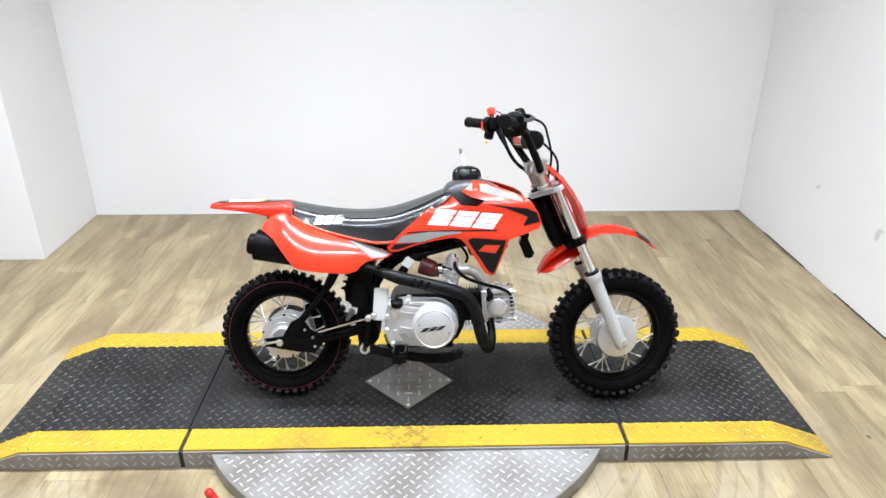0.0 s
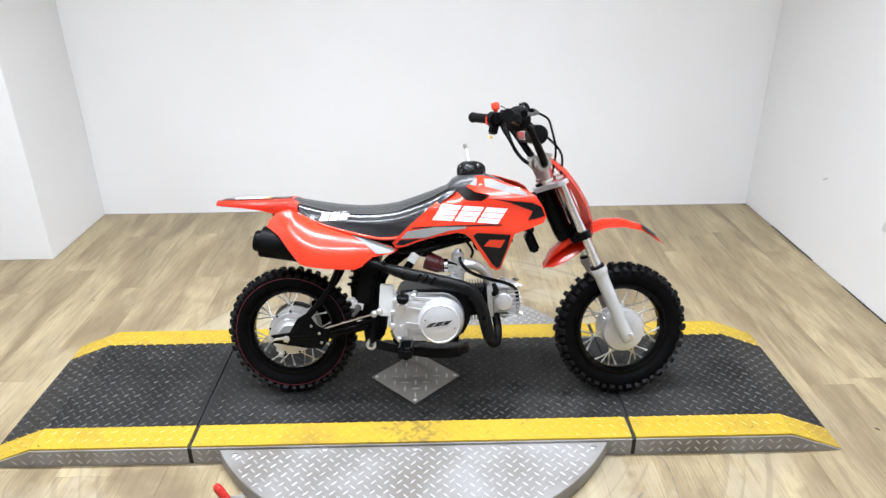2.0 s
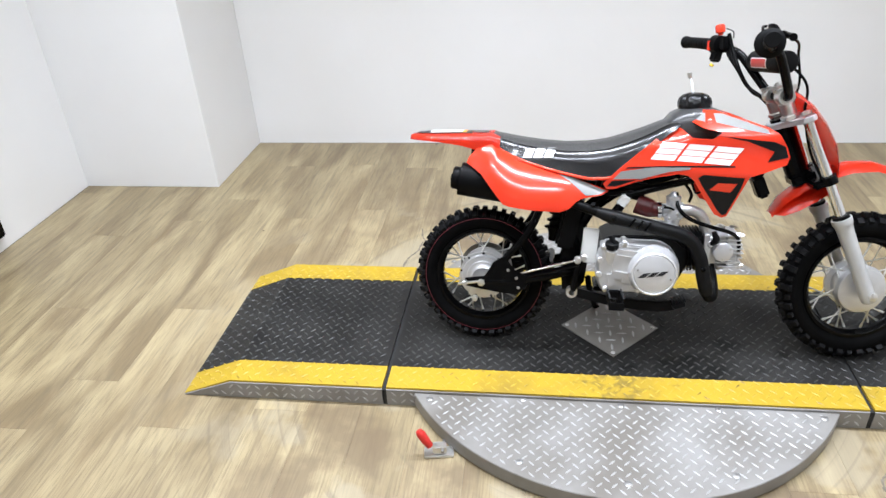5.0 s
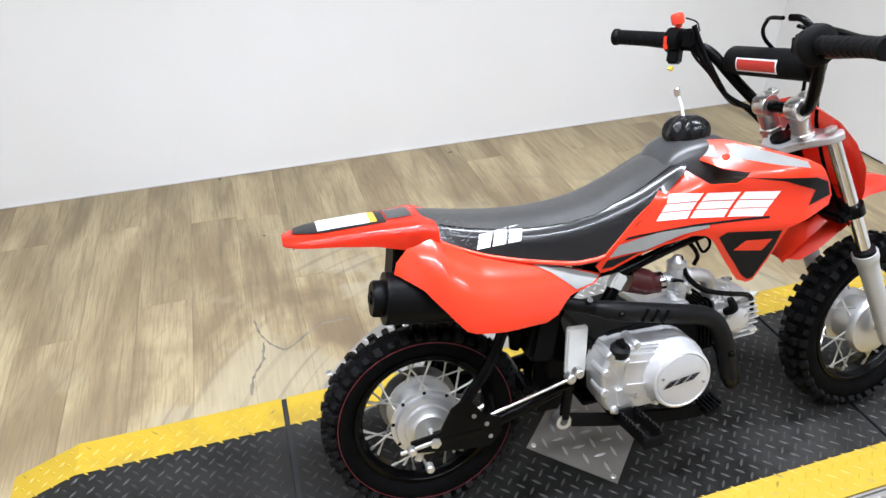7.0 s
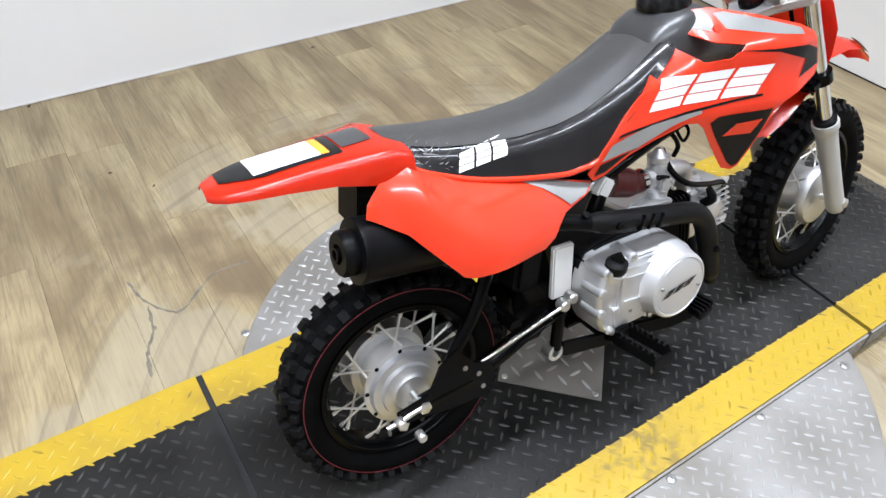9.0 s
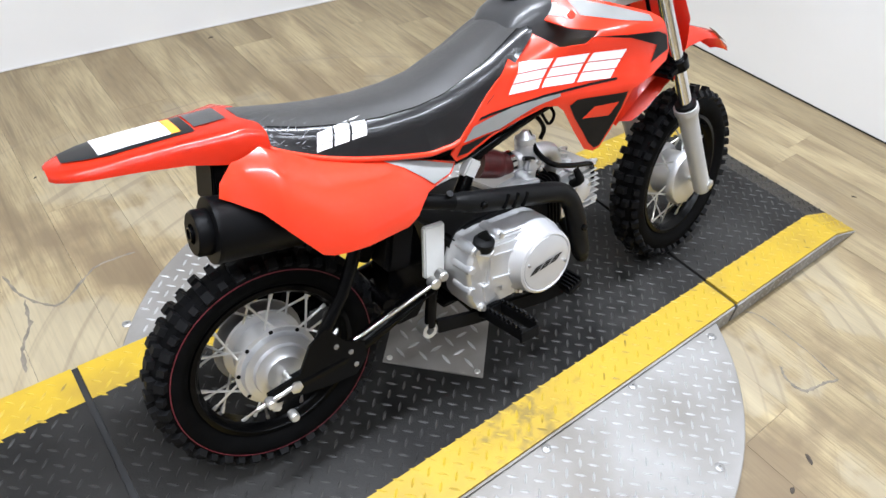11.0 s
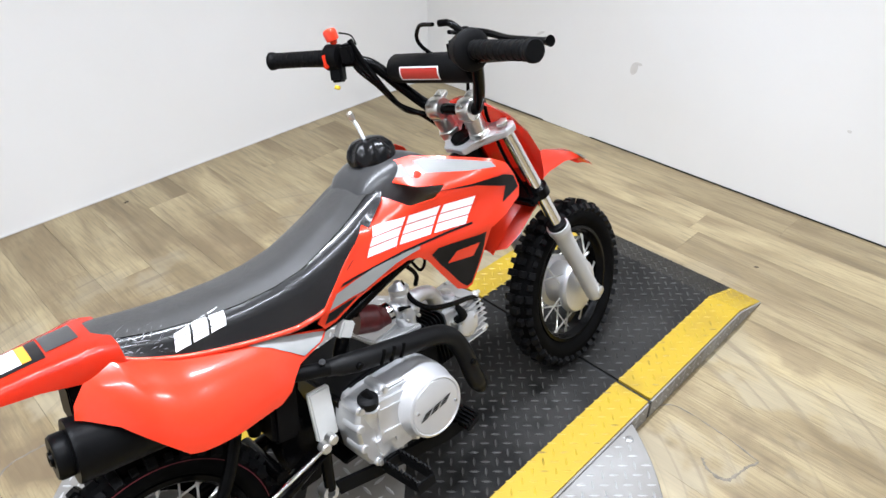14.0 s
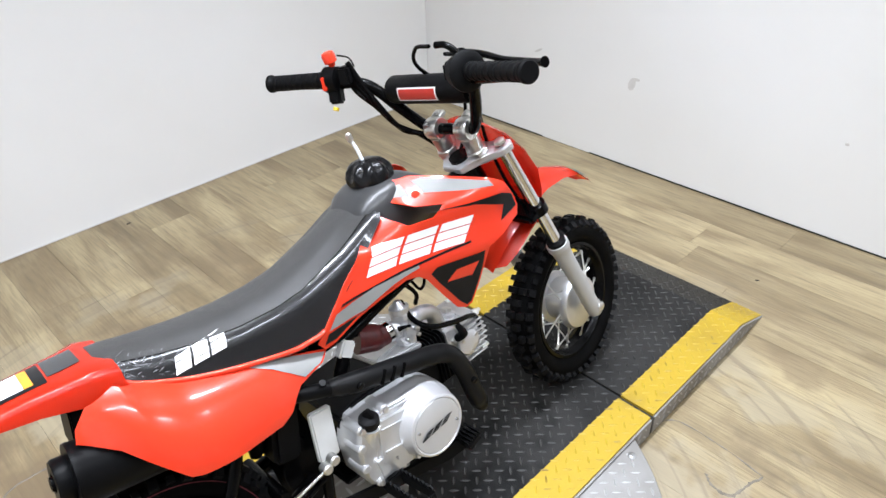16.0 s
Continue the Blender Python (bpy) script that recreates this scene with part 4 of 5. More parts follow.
for mirror in (False, True):
    sp = part("side_panel", skin(PANEL, panel_depth, 0.003, 0.010, mirror), "red", bike, "glossy red plastic side panel", 50)
    silver = [(-0.305, 0.510), (-0.28, 0.504), (-0.22, 0.481), (-0.172, 0.462), (-0.19, 0.4545), (-0.225, 0.452), (-0.245, 0.470), (-0.27, 0.490)]
    part("panel_decal", decal_mesh([silver], lambda x, z: panel_depth(x, z) - 0.001, mirror, 0.007), "silver_decal", sp, "silver grey decal")

tail = bmesh.new()
rings = []
for x, z, w, drop in ((-0.455, 0.597, 0.068, 0.050), (-0.480, 0.606, 0.068, 0.046), (-0.510, 0.605, 0.061, 0.038), (-0.560, 0.605, 0.055, 0.026), (-0.620, 0.604, 0.051, 0.017), (-0.665, 0.602, 0.046, 0.012), (-0.690, 0.600, 0.038, 0.009), (-0.704, 0.598, 0.027, 0.007), (-0.709, 0.596, 0.018, 0.005)):
    ring = []
    for u in np.linspace(-1, 1, 25):
        a = abs(u)
        q = max(0.0, (a - 0.6) / 0.4)
        ring.append((x, math.copysign(w * (a / 0.6 if a < 0.6 else 1 + 0.15 * math.sin(q * 1.5)), u), z - 0.006 * min(1, a / 0.6) ** 3 - drop * q ** 1.35))
    rings.append(ring)
loft(tail, rings, closed=False)
bmesh.ops.solidify(tail, geom=tail.faces[:], thickness=0.004)
rear_guard = part("rear_mudguard", tail, "red", bike, "red rear mudguard with a black strip", 30)


def on_tail(x0, x1, y0, y1, lift, point=0.0):
    """A thin sheet lying on the top of the tail; point: how much narrower its rear end is."""
    rings = []
    for x in np.linspace(x0, x1, 7):
        z = lerp(x, [-0.703, -0.694, -0.670, -0.620, -0.560, -0.510, -0.480], [0.598, 0.600, 0.602, 0.604, 0.605, 0.605, 0.606]) + lift
        cut = point * max(0.0, (x0 + 0.04 - x) / 0.04)
        rings.append([(float(x), y, z + 0.0006 - 0.006 * min(1.0, abs(y) / 0.05) ** 3) for y in np.linspace(y0 + cut, y1 - cut, 9)])
    return loft(bmesh.new(), rings, closed=False)


part("tail_decal", on_tail(-0.690, -0.535, -0.036, 0.038, 0.0010, 0.020), "black_decal", rear_guard, "dark strip on the tail")
part("tail_decal", on_tail(-0.532, -0.490, -0.024, 0.044, 0.0010), "tank", rear_guard, "grey strip on the tail")
label = part("warning_label", on_tail(-0.650, -0.562, -0.029, 0.031, 0.0018), "paper", rear_guard, "white warning label with an orange end")
part("label_end", on_tail(-0.5615, -0.550, -0.029, 0.031, 0.0018), "orange_decal", label, "orange band")
for k in range(6):
    part("label_line", on_tail(-0.642 + 0.004 * (k % 3), -0.575, -0.024 + 0.0092 * k, -0.0217 + 0.0092 * k, 0.0024), "silver_decal", label)

# ---- tank and shrouds ----
rings = []
for x, zt, zb, w in ((-0.035, 0.630, 0.57, 0.050), (-0.010, 0.660, 0.57, 0.062), (0.015, 0.672, 0.56, 0.068), (0.05, 0.678, 0.56, 0.070), (0.09, 0.674, 0.56, 0.066), (0.125, 0.660, 0.56, 0.058), (0.175, 0.630, 0.56, 0.048), (0.205, 0.606, 0.57, 0.034)):
    zm = (zt + zb) / 2
    rings.append([(x, w * math.copysign(abs(math.cos(a)) ** 0.6, math.cos(a)), zm + (zt - zm) * math.copysign(abs(math.sin(a)) ** 0.7, math.sin(a))) for a in np.linspace(0, 2 * math.pi, 28, endpoint=False)])
tank = part("fuel_tank", loft(bmesh.new(), rings), "tank", bike, "dark grey plastic fuel tank", 50)
filler = lathed([(0, 0.036), (0.006, 0.036), (0.008, 0.030)], (0.052, 0, 0.672), (0.05, 0, 1), 32)
part("filler_neck", filler, "tank", tank)
cap_bm = bmesh.new()
cap_rings = []
for h, r, lobe in ((0, 0.041, 0), (0.006, 0.0425, 0.02), (0.016, 0.0415, 0.06), (0.027, 0.037, 0.09), (0.035, 0.029, 0.08), (0.040, 0.018, 0.02), (0.041, 0.004, 0)):
    cap_rings.append([(0.046 + r * (1 + lobe * math.cos(9 * a)) * math.cos(a), r * (1 + lobe * math.cos(9 * a)) * math.sin(a), 0.670 + h) for a in np.linspace(0, 2 * math.pi, 72, endpoint=False)])
loft(cap_bm, cap_rings)
cap = part("fuel_cap", cap_bm, "cap", tank, "black ribbed fuel cap")
vent = part("breather_tube", tubed([(0.040, 0, 0.706), (0.036, 0.004, 0.73), (0.031, 0.008, 0.748)], 0.0034, 10), "clear", tank, "clear breather tube")
part("breather_valve", lathed([(0, 0.004), (0.003, 0.0058), (0.013, 0.0058), (0.016, 0.003)], (0.031, 0.008, 0.746), (-0.2, 0.1, 1), 12), "zinc", tank, "small metal valve")

SHROUD = [(-0.182, 0.482), (-0.160, 0.505), (-0.134, 0.531), (-0.079, 0.579), (-0.020, 0.628), (-0.004, 0.634), (0.030, 0.606), (0.074, 0.604), (0.098, 0.622), (0.056, 0.630), (0.016, 0.650), (0.030, 0.665), (0.050, 0.671), (0.085, 0.671), (0.140, 0.656), (0.198, 0.636), (0.222, 0.622), (0.243, 0.590), (0.252, 0.566), (0.246, 0.548), (0.205, 0.532), (0.165, 0.516), (0.153, 0.482), (0.128, 0.410), (0.118, 0.404), (0.100, 0.411), (0.072, 0.452), (0.042, 0.498), (0.028, 0.510), (0.005, 0.513), (-0.05, 0.502), (-0.10, 0.488), (-0.150, 0.470), (-0.172, 0.468)]


def shroud_depth(x, z):
    w = lerp(x, [-0.18, -0.10, 0.0, 0.08, 0.14, 0.20, 0.25], [0.094, 0.091, 0.101, 0.122, 0.144, 0.152, 0.148])
    top = max(0.0, z - lerp(x, [-0.02, 0.06], [0.580, 0.612])) / 0.058
    low = max(0.0, 0.52 - z) / 0.10 * (1 if x > 0 else 0.2)
    return -(w - 0.066 * min(1.1, top) ** 1.3 * (1 if x < 0.12 else max(0.5, 1 - (x - 0.12) * 5)) - 0.026 * low - 0.004 * math.sin(min(1, max(0, (z - 0.53) / 0.08)) * math.pi))


for mirror in (False, True):
    sh = part("shroud", skin(SHROUD, shroud_depth, 0.003, 0.012, mirror), "red", bike, "red plastic tank shroud with graphics", 50)
    mark("maker_mark", logo_blocks(-0.066, 0.549, 0.184, 0.044, 0.62, -0.035, 0.035), shroud_depth, "white_decal", sh, "white maker's mark", mirror)
    part("shroud_decal", decal_mesh([[(-0.157, 0.495), (-0.138, 0.516), (-0.06, 0.5285), (0.03, 0.532), (0.03, 0.527), (-0.02, 0.518), (-0.085, 0.498)]], shroud_depth, mirror), "silver_decal", sh, "silver wedge decal")
    part("shroud_decal", decal_mesh([[(-0.172, 0.476), (-0.160, 0.491), (-0.085, 0.4955), (-0.03, 0.512), (-0.005, 0.516), (-0.05, 0.506), (-0.10, 0.493), (-0.150, 0.476)], [(-0.128, 0.5225), (-0.122, 0.5275), (0.13, 0.5425), (0.13, 0.5385)]], shroud_depth, mirror), "black_decal", sh, "black stripe decal")
    part("shroud_decal", decal_mesh([[(0.050, 0.506), (0.062, 0.515), (0.154, 0.514), (0.148, 0.482), (0.126, 0.415), (0.117, 0.411), (0.104, 0.424), (0.086, 0.452), (0.066, 0.480)]], shroud_depth, mirror, 0.012), "black_decal", sh, "black triangular decal")
    part("shroud_decal", decal_mesh([[(0.080, 0.476), (0.097, 0.496), (0.139, 0.498), (0.127, 0.474)]], lambda x, z: shroud_depth(x, z) - 0.0008, mirror), "red", sh, "small red mark")
    part("shroud_decal", decal_mesh([[(0.060, 0.6175), (0.21, 0.604), (0.238, 0.592), (0.248, 0.566), (0.200, 0.554), (0.214, 0.580), (0.15, 0.604), (0.10, 0.6125)]], shroud_depth, mirror, 0.012), "black_decal", sh, "black arrow decal")
    part("shroud_decal", decal_mesh([[(0.032, 0.650), (0.040, 0.663), (0.062, 0.664), (0.060, 0.644)], [(0.082, 0.664), (0.100, 0.664), (0.150, 0.648), (0.195, 0.632), (0.198, 0.622), (0.15, 0.630), (0.084, 0.644)]], shroud_depth, mirror, 0.012), "silver_decal", sh, "silver decal")
    s = 1 if mirror else -1
    y = shroud_depth(0.07, 0.645) * -s
    part("shroud_bolt", lathed([(-0.002, 0.0075), (0.002, 0.0075), (0.003, 0.005)], (0.071, s * abs(y), 0.645), (0, s, 0.6), 12), "red", sh)

# ---- frame ----
frame_bm = bmesh.new()
tube(frame_bm, [(0.270, 0, 0.605), (0.225, 0, 0.595), (0.12, 0, 0.555), (0.0, 0, 0.50), (-0.14, 0, 0.45), (-0.23, 0, 0.36), (-0.245, 0, 0.22)], 0.021, 16, 5)
chassis = part("frame", frame_bm, "black", bike, "black tubular steel frame")
part("head_tube", tubed([along(0.52, 0, -0.045), along(0.645, 0, -0.045)], 0.028, 18, 1), "black", chassis)
for s in (-1, 1):
    part("gusset_tube", tubed([(0.228, 0.015 * s, 0.505), (0.19, 0.03 * s, 0.515), (0.10, 0.045 * s, 0.50), (0.0, 0.05 * s, 0.478), (-0.12, 0.055 * s, 0.445)], 0.010, 12, 5), "black", chassis)
for s in (-1, 1):
    part("seat_rail", tubed([(-0.10, 0.05 * s, 0.455), (-0.22, 0.062 * s, 0.462), (-0.36, 0.062 * s, 0.53), (-0.50, 0.05 * s, 0.57)], 0.010, 12, 5), "black", chassis)
    part("stay", tubed([(-0.24, 0.030 * s, 0.30), (-0.30, 0.036 * s, 0.42), (-0.38, 0.045 * s, 0.53)], 0.009, 12, 4), "black", chassis)
    part("pivot_plate", skin([(-0.275, 0.165), (-0.285, 0.25), (-0.265, 0.34), (-0.225, 0.36), (-0.205, 0.28), (-0.215, 0.19), (-0.235, 0.165)], lambda x, z: -0.030, 0.006, 0.05, s > 0), "black", chassis)
part("fork_lug", boxed((0.226, -0.012, 0.470), (0.030, 0.05, 0.06), (0, -24, 0), 0.006), "black", chassis)
part("coil_cover", lathed([(-0.012, 0.016), (0.012, 0.016)], (0.155, -0.03, 0.487), (1, 0, 0.2), 14), "black_matt", chassis)
part("battery_box", boxed((-0.262, 0.0, 0.365), (0.050, 0.118, 0.150), (0, 12, 0), 0.008), "black_matt", chassis, "black plastic battery box")
air = bmesh.new()
box(air, (-0.13, -0.005, 0.47), (0.13, 0.10, 0.06), (0, 12, 0), 0.012)
part("airbox", air, "black_matt", bike, "black plastic airbox")
shock = bmesh.new()
lathe(shock, [(0, 0.010), (0.02, 0.016), (0.03, 0.022), (0.16, 0.022), (0.17, 0.014), (0.21, 0.012)], (-0.31, 0, 0.30), (0.25, 0, 0.85), 20)
part("shock_absorber", shock, "black_matt", bike)
spring = [(-0.305 + 0.04 * t + 0.026 * math.cos(t * 40), 0.026 * math.sin(t * 40), 0.33 + 0.13 * t) for t in np.linspace(0, 1, 80)]
part("spring", tubed(spring, 0.0042, 8, 1), "black", bike.children[-1], "black coil spring")
part("tail_bracket", box(boxed((-0.533, -0.024, 0.538), (0.006, 0.066, 0.078), (0, 10, 0), 0.002), (-0.505, -0.054, 0.535), (0.056, 0.006, 0.066), None, 0.002), "black_matt", bike, "black bracket under the tail")

# ---- swinging arm and rear brake ----
arm_bm = bmesh.new()
for s in (-1, 1):
    tube(arm_bm, [(-0.245, 0.060 * s, 0.236), (-0.34, 0.075 * s, 0.214), (-0.42, 0.084 * s, 0.202), (-0.50, 0.086 * s, 0.198)], [0.016, 0.015, 0.015, 0.013], 14, 5)
    tube(arm_bm, [(-0.345, 0.066 * s, 0.400), (-0.365, 0.072 * s, 0.355), (-0.395, 0.080 * s, 0.310), (-0.430, 0.085 * s, 0.270), (-0.450, 0.086 * s, 0.235)], 0.0105, 14, 5)
tube(arm_bm, [(-0.345, -0.066, 0.400), (-0.345, 0.066, 0.400)], 0.010, 12, 1)
tube(arm_bm, [(-0.31, -0.07, 0.245), (-0.31, 0.07, 0.245)], 0.012, 12, 1)
arm = part("swinging_arm", arm_bm, "black", bike, "black steel swinging arm")
for s in (False, True):
    part("arm_gusset", skin([(-0.545, 0.186), (-0.545, 0.208), (-0.49, 0.216), (-0.466, 0.258), (-0.436, 0.276), (-0.408, 0.238), (-0.376, 0.222), (-0.374, 0.192), (-0.398, 0.166), (-0.45, 0.170)], lambda x, z: -0.0975, 0.005, 0.05, s), "black", arm)
part("brake_rod", tubed([(-0.505, -0.066, 0.168), (-0.46, -0.078, 0.198), (-0.360, -0.092, 0.236), (-0.236, -0.104, 0.276)], 0.0036, 10, 1), "chrome", bike, "bright brake rod")
part("tie_rod", tubed([(-0.430, -0.082, 0.194), (-0.340, -0.096, 0.226), (-0.240, -0.102, 0.258)], 0.0030, 8, 1), "black", bike, "thin black tie rod")
for x, z in ((-0.396, 0.186), (-0.402, 0.214), (-0.425, 0.236)):
    part("plate_rivet", lathed([(0, 0.0045), (0.001, 0.0045), (0.002, 0.003)], (x, -0.0978, z), (0, -1, 0), 10), "steel", arm)
brake = part("brake_arm", boxed((-0.520, -0.076, 0.176), (0.014, 0.006, 0.056), (0, 28, 0), 0.002), "zinc", bike, "plated brake arm")
for x, z, r in ((-0.545, 0.196, 0.008), (-0.516, 0.152, 0.008)):
    part("adjuster_nut", lathed([(-0.010, r * 0.8), (-0.008, r), (0.006, r), (0.008, r * 0.6)], (x, -0.102, z), n=8), "zinc", brake)
part("adjuster_bolt", tubed([(-0.565, -0.098, 0.190), (-0.505, -0.098, 0.200)], 0.0038, 8, 1), "zinc", brake)
for x, z in ((-0.238, 0.274), (-0.222, 0.282)):
    part("linkage_nut", lathed([(-0.012, 0.007), (-0.009, 0.0095), (0.006, 0.0095), (0.009, 0.006)], (x, -0.098, z), n=16), "zinc", bike, "plated nut")
crank = part("brake_crank", tubed([(-0.232, -0.09, 0.272), (-0.240, -0.09, 0.230), (-0.247, -0.09, 0.184)], 0.010, 12, 3), "black", bike)
part("pivot_ring", lathed([(-0.012, 0.008), (-0.012, 0.015), (0.010, 0.015), (0.010, 0.008)], (-0.250, -0.084, 0.178), n=24, closed=True), "zinc", crank, "plated pivot ring")
pedal = bmesh.new()
loft(pedal, [[(x, y + a, z + b) for a, b in ((-0.004, -0.013), (0.004, -0.013), (0.004, 0.013), (-0.004, 0.013))] for x, y, z in ((-0.235, -0.095, 0.180), (-0.16, -0.098, 0.164), (-0.07, -0.108, 0.156), (-0.02, -0.128, 0.162), (0.015, -0.142, 0.174))])
box(pedal, (0.022, -0.150, 0.181), (0.032, 0.040, 0.012), (0, -20, 0), 0.002)
brake_pedal = part("brake_pedal", pedal, "black_matt", bike, "black brake pedal", 30)
teeth = bmesh.new()
for k in range(5):
    box(teeth, (0.008 + 0.007 * k, -0.150, 0.186 + 0.0025 * k), (0.003, 0.038, 0.010), (0, -20, 0))
part("pedal_teeth", teeth, "black_matt", brake_pedal)


def footpeg(s):
    bm = bmesh.new()
    y0, y1 = 0.130 * s, 0.225 * s
    for dx in (-0.017, 0.017):
        box(bm, (-0.140 + dx, (y0 + y1) / 2, 0.192), (0.004, 0.095, 0.020), (s * 6, 0, 0), 0.001)
        for k in range(8):
            box(bm, (-0.140 + dx, y0 + (y1 - y0) * (k + 0.5) / 8, 0.204 + 0.001 * k), (0.004, 0.006, 0.008), (s * 6 + 45, 0, 0))
    for y in (y0, y1):
        box(bm, (-0.140, y, 0.192), (0.038, 0.005, 0.020), None, 0.001)
    peg = part("footpeg", bm, "black_matt", bike, "serrated black footpeg", 30)
    part("peg_mount", box(tubed([(-0.140, 0.04 * s, 0.165), (-0.140, 0.10 * s, 0.165), (-0.140, 0.135 * s, 0.188)], 0.010, 12, 3), (-0.140, 0.128 * s, 0.190), (0.03, 0.02, 0.028), None, 0.003), "black_matt", peg)


footpeg(-1)
footpeg(1)
part("side_stand", tubed([(-0.20, 0.07, 0.17), (-0.19, 0.10, 0.12), (-0.17, 0.155, 0.052), (-0.165, 0.165, 0.040)], [0.009, 0.009, 0.008, 0.012], 12, 4), "black", bike, "black side stand, folded out")

# ---- engine ----
engine_bm = bmesh.new()
core = [(-0.180, 0.322), (-0.182, 0.275), (-0.178, 0.210), (-0.17, 0.190), (-0.05, 0.188), (0.02, 0.200), (0.045, 0.25), (0.045, 0.31), (0.01, 0.340), (-0.06, 0.342), (-0.15, 0.338)]
loft(engine_bm, [[(x, y, z) for x, z in core] for y in (-0.075, 0.085)])
bmesh.ops.bevel(engine_bm, geom=engine_bm.edges[:], offset=0.006, segments=2, affect="EDGES")
engine = part("engine", engine_bm, "black_matt", bike, "single-cylinder engine, black core with silver covers")
clutch = bmesh.new()
COVER_X, COVER_Z = -0.045, 0.262
gear = [(-0.178, 0.312), (-0.188, 0.280), (-0.186, 0.222), (-0.176, 0.202), (-0.150, 0.196), (-0.105, 0.196)]
gear += [(COVER_X + 0.070 * math.cos(radians(a)), COVER_Z + 0.070 * math.sin(radians(a))) for a in range(-110, 101, 15)]
gear += [(-0.095, 0.332), (-0.135, 0.333), (-0.166, 0.328)]
cx0, cz0 = -0.10, 0.270
loft(clutch, [[(cx0 + (x - cx0) * k, y, cz0 + (z - cz0) * k) for x, z in gear] for y, k in ((-0.050, 1.0), (-0.106, 1.0), (-0.113, 0.975), (-0.118, 0.93))])
part("gear_cover", clutch, "alloy", engine, "cast alloy gear cover", 30)
bump = bmesh.new()
box(bump, (-0.118, -0.114, 0.276), (0.070, 0.024, 0.092), (0, 6, 0), 0.006)
box(bump, (-0.108, -0.112, 0.324), (0.090, 0.020, 0.010), (0, 4, 0), 0.004)
box(bump, (-0.118, -0.1245, 0.254), (0.056, 0.008, 0.010), (0, 8, 0), 0.003)
box(bump, (-0.118, -0.1245, 0.300), (0.050, 0.008, 0.008), (0, 8, 0), 0.003)
tube(bump, [(-0.152, -0.096, 0.270), (-0.152, -0.104, 0.300), (-0.152, -0.116, 0.320)], [0.022, 0.021, 0.0185], 20, 3)
box(bump, (-0.150, -0.110, 0.232), (0.034, 0.030, 0.050), (0, -8, 0), 0.008)
box(bump, (-0.098, -0.112, 0.238), (0.060, 0.026, 0.040), (0, 4, 0), 0.007)
for x, z in ((-0.180, 0.285), (-0.172, 0.320), (-0.163, 0.205), (-0.12, 0.332), (-0.182, 0.245), (-0.08, 0.206)):
    lathe(bump, [(-0.121, 0.006), (-0.119, 0.0085), (-0.10, 0.0095), (-0.075, 0.0095)], (x, 0, z), (0, 1, 0), 14)
part("cover_ribs", bump, "alloy", engine, "", 30)
for x, z in ((-0.172, 0.320), (-0.163, 0.205), (-0.12, 0.332), (-0.08, 0.206)):
    part("case_bolt", lathed([(-0.127, 0.004), (-0.1265, 0.0055), (-0.120, 0.0055)], (x, 0, z), (0, 1, 0), 6), "zinc", engine)
drum = part("clutch_cover", lathed([(-0.070, 0.070), (-0.118, 0.068), (-0.126, 0.064), (-0.146, 0.060), (-0.152, 0.058), (-0.1545, 0.054), (-0.1535, 0.0525), (-0.1520, 0.0515), (-0.1535, 0.0505), (-0.1540, 0.0495), (-0.1540, 0.004)], (COVER_X, 0, COVER_Z), (0, 1, 0), 64), "alloy_cover", engine, "round satin alloy clutch cover")
mark("cover_mark", logo_blocks(-0.086, 0.251, 0.062, 0.013, 1.1, 0.14, 0.07), lambda x, z: -0.1543, "black_decal", drum, "black maker's mark")
for a in (165, -15):
    part("cover_screw", lathed([(-0.1575, 0.0026), (-0.154, 0.0026)], (COVER_X + 0.043 * math.cos(radians(a)), 0, COVER_Z + 0.043 * math.sin(radians(a))), (0, 1, 0), 8), "steel", drum)
dip = bmesh.new()
lathe(dip, [(0, 0.017), (0.004, 0.0185), (0.016, 0.0180), (0.020, 0.012)], (-0.152, -0.114, 0.318), (0, -0.25, 0.97), 20)
box(dip, (-0.152, -0.120, 0.342), (0.007, 0.020, 0.018), (-34, 0, 25), 0.002)
part("oil_filler_cap", dip, "grip", engine, "black oil filler cap")
box_bm = boxed((-0.206, -0.056, 0.304), (0.042, 0.012, 0.098), (0, 4, 0), 0.003)
part("cover_plate", box_bm, "white_plastic", bike, "plain white cover plate")
for ob in engine.children:
    if ob.name.split(".")[0] in ("gear_cover", "cover_ribs", "case_bolt", "clutch_cover", "oil_filler_cap"):
        ob.matrix_basis = Matrix.Translation((0, -0.010, 0))
part("sump_guard", boxed((-0.09, 0, 0.176), (0.20, 0.10, 0.012), None, 0.003), "black", engine)

# the cylinder lies forwards, its fins across
AX = Vector((0.995, 0, 0.06)).normalized()


def ring_at(d, hy, hz, rnd=0.012):
    o = Vector((0.03, -0.005, 0.292)) + AX * d
    up = AX.cross(Vector((0, 1, 0))) * -1
    out = []
    for sy, sz in ((1, 1), (-1, 1), (-1, -1), (1, -1)):
        for a in np.linspace(0, math.pi / 2, 4):
            q = {(1, 1): (math.cos(a), math.sin(a)), (-1, 1): (-math.sin(a), math.cos(a)), (-1, -1): (-math.cos(a), -math.sin(a)), (1, -1): (math.sin(a), -math.cos(a))}[(sy, sz)]
            out.append(o + Vector((0, 1, 0)) * (sy * (hy - rnd) + rnd * q[0]) + up * (sz * (hz - rnd) + rnd * q[1]))
    return out


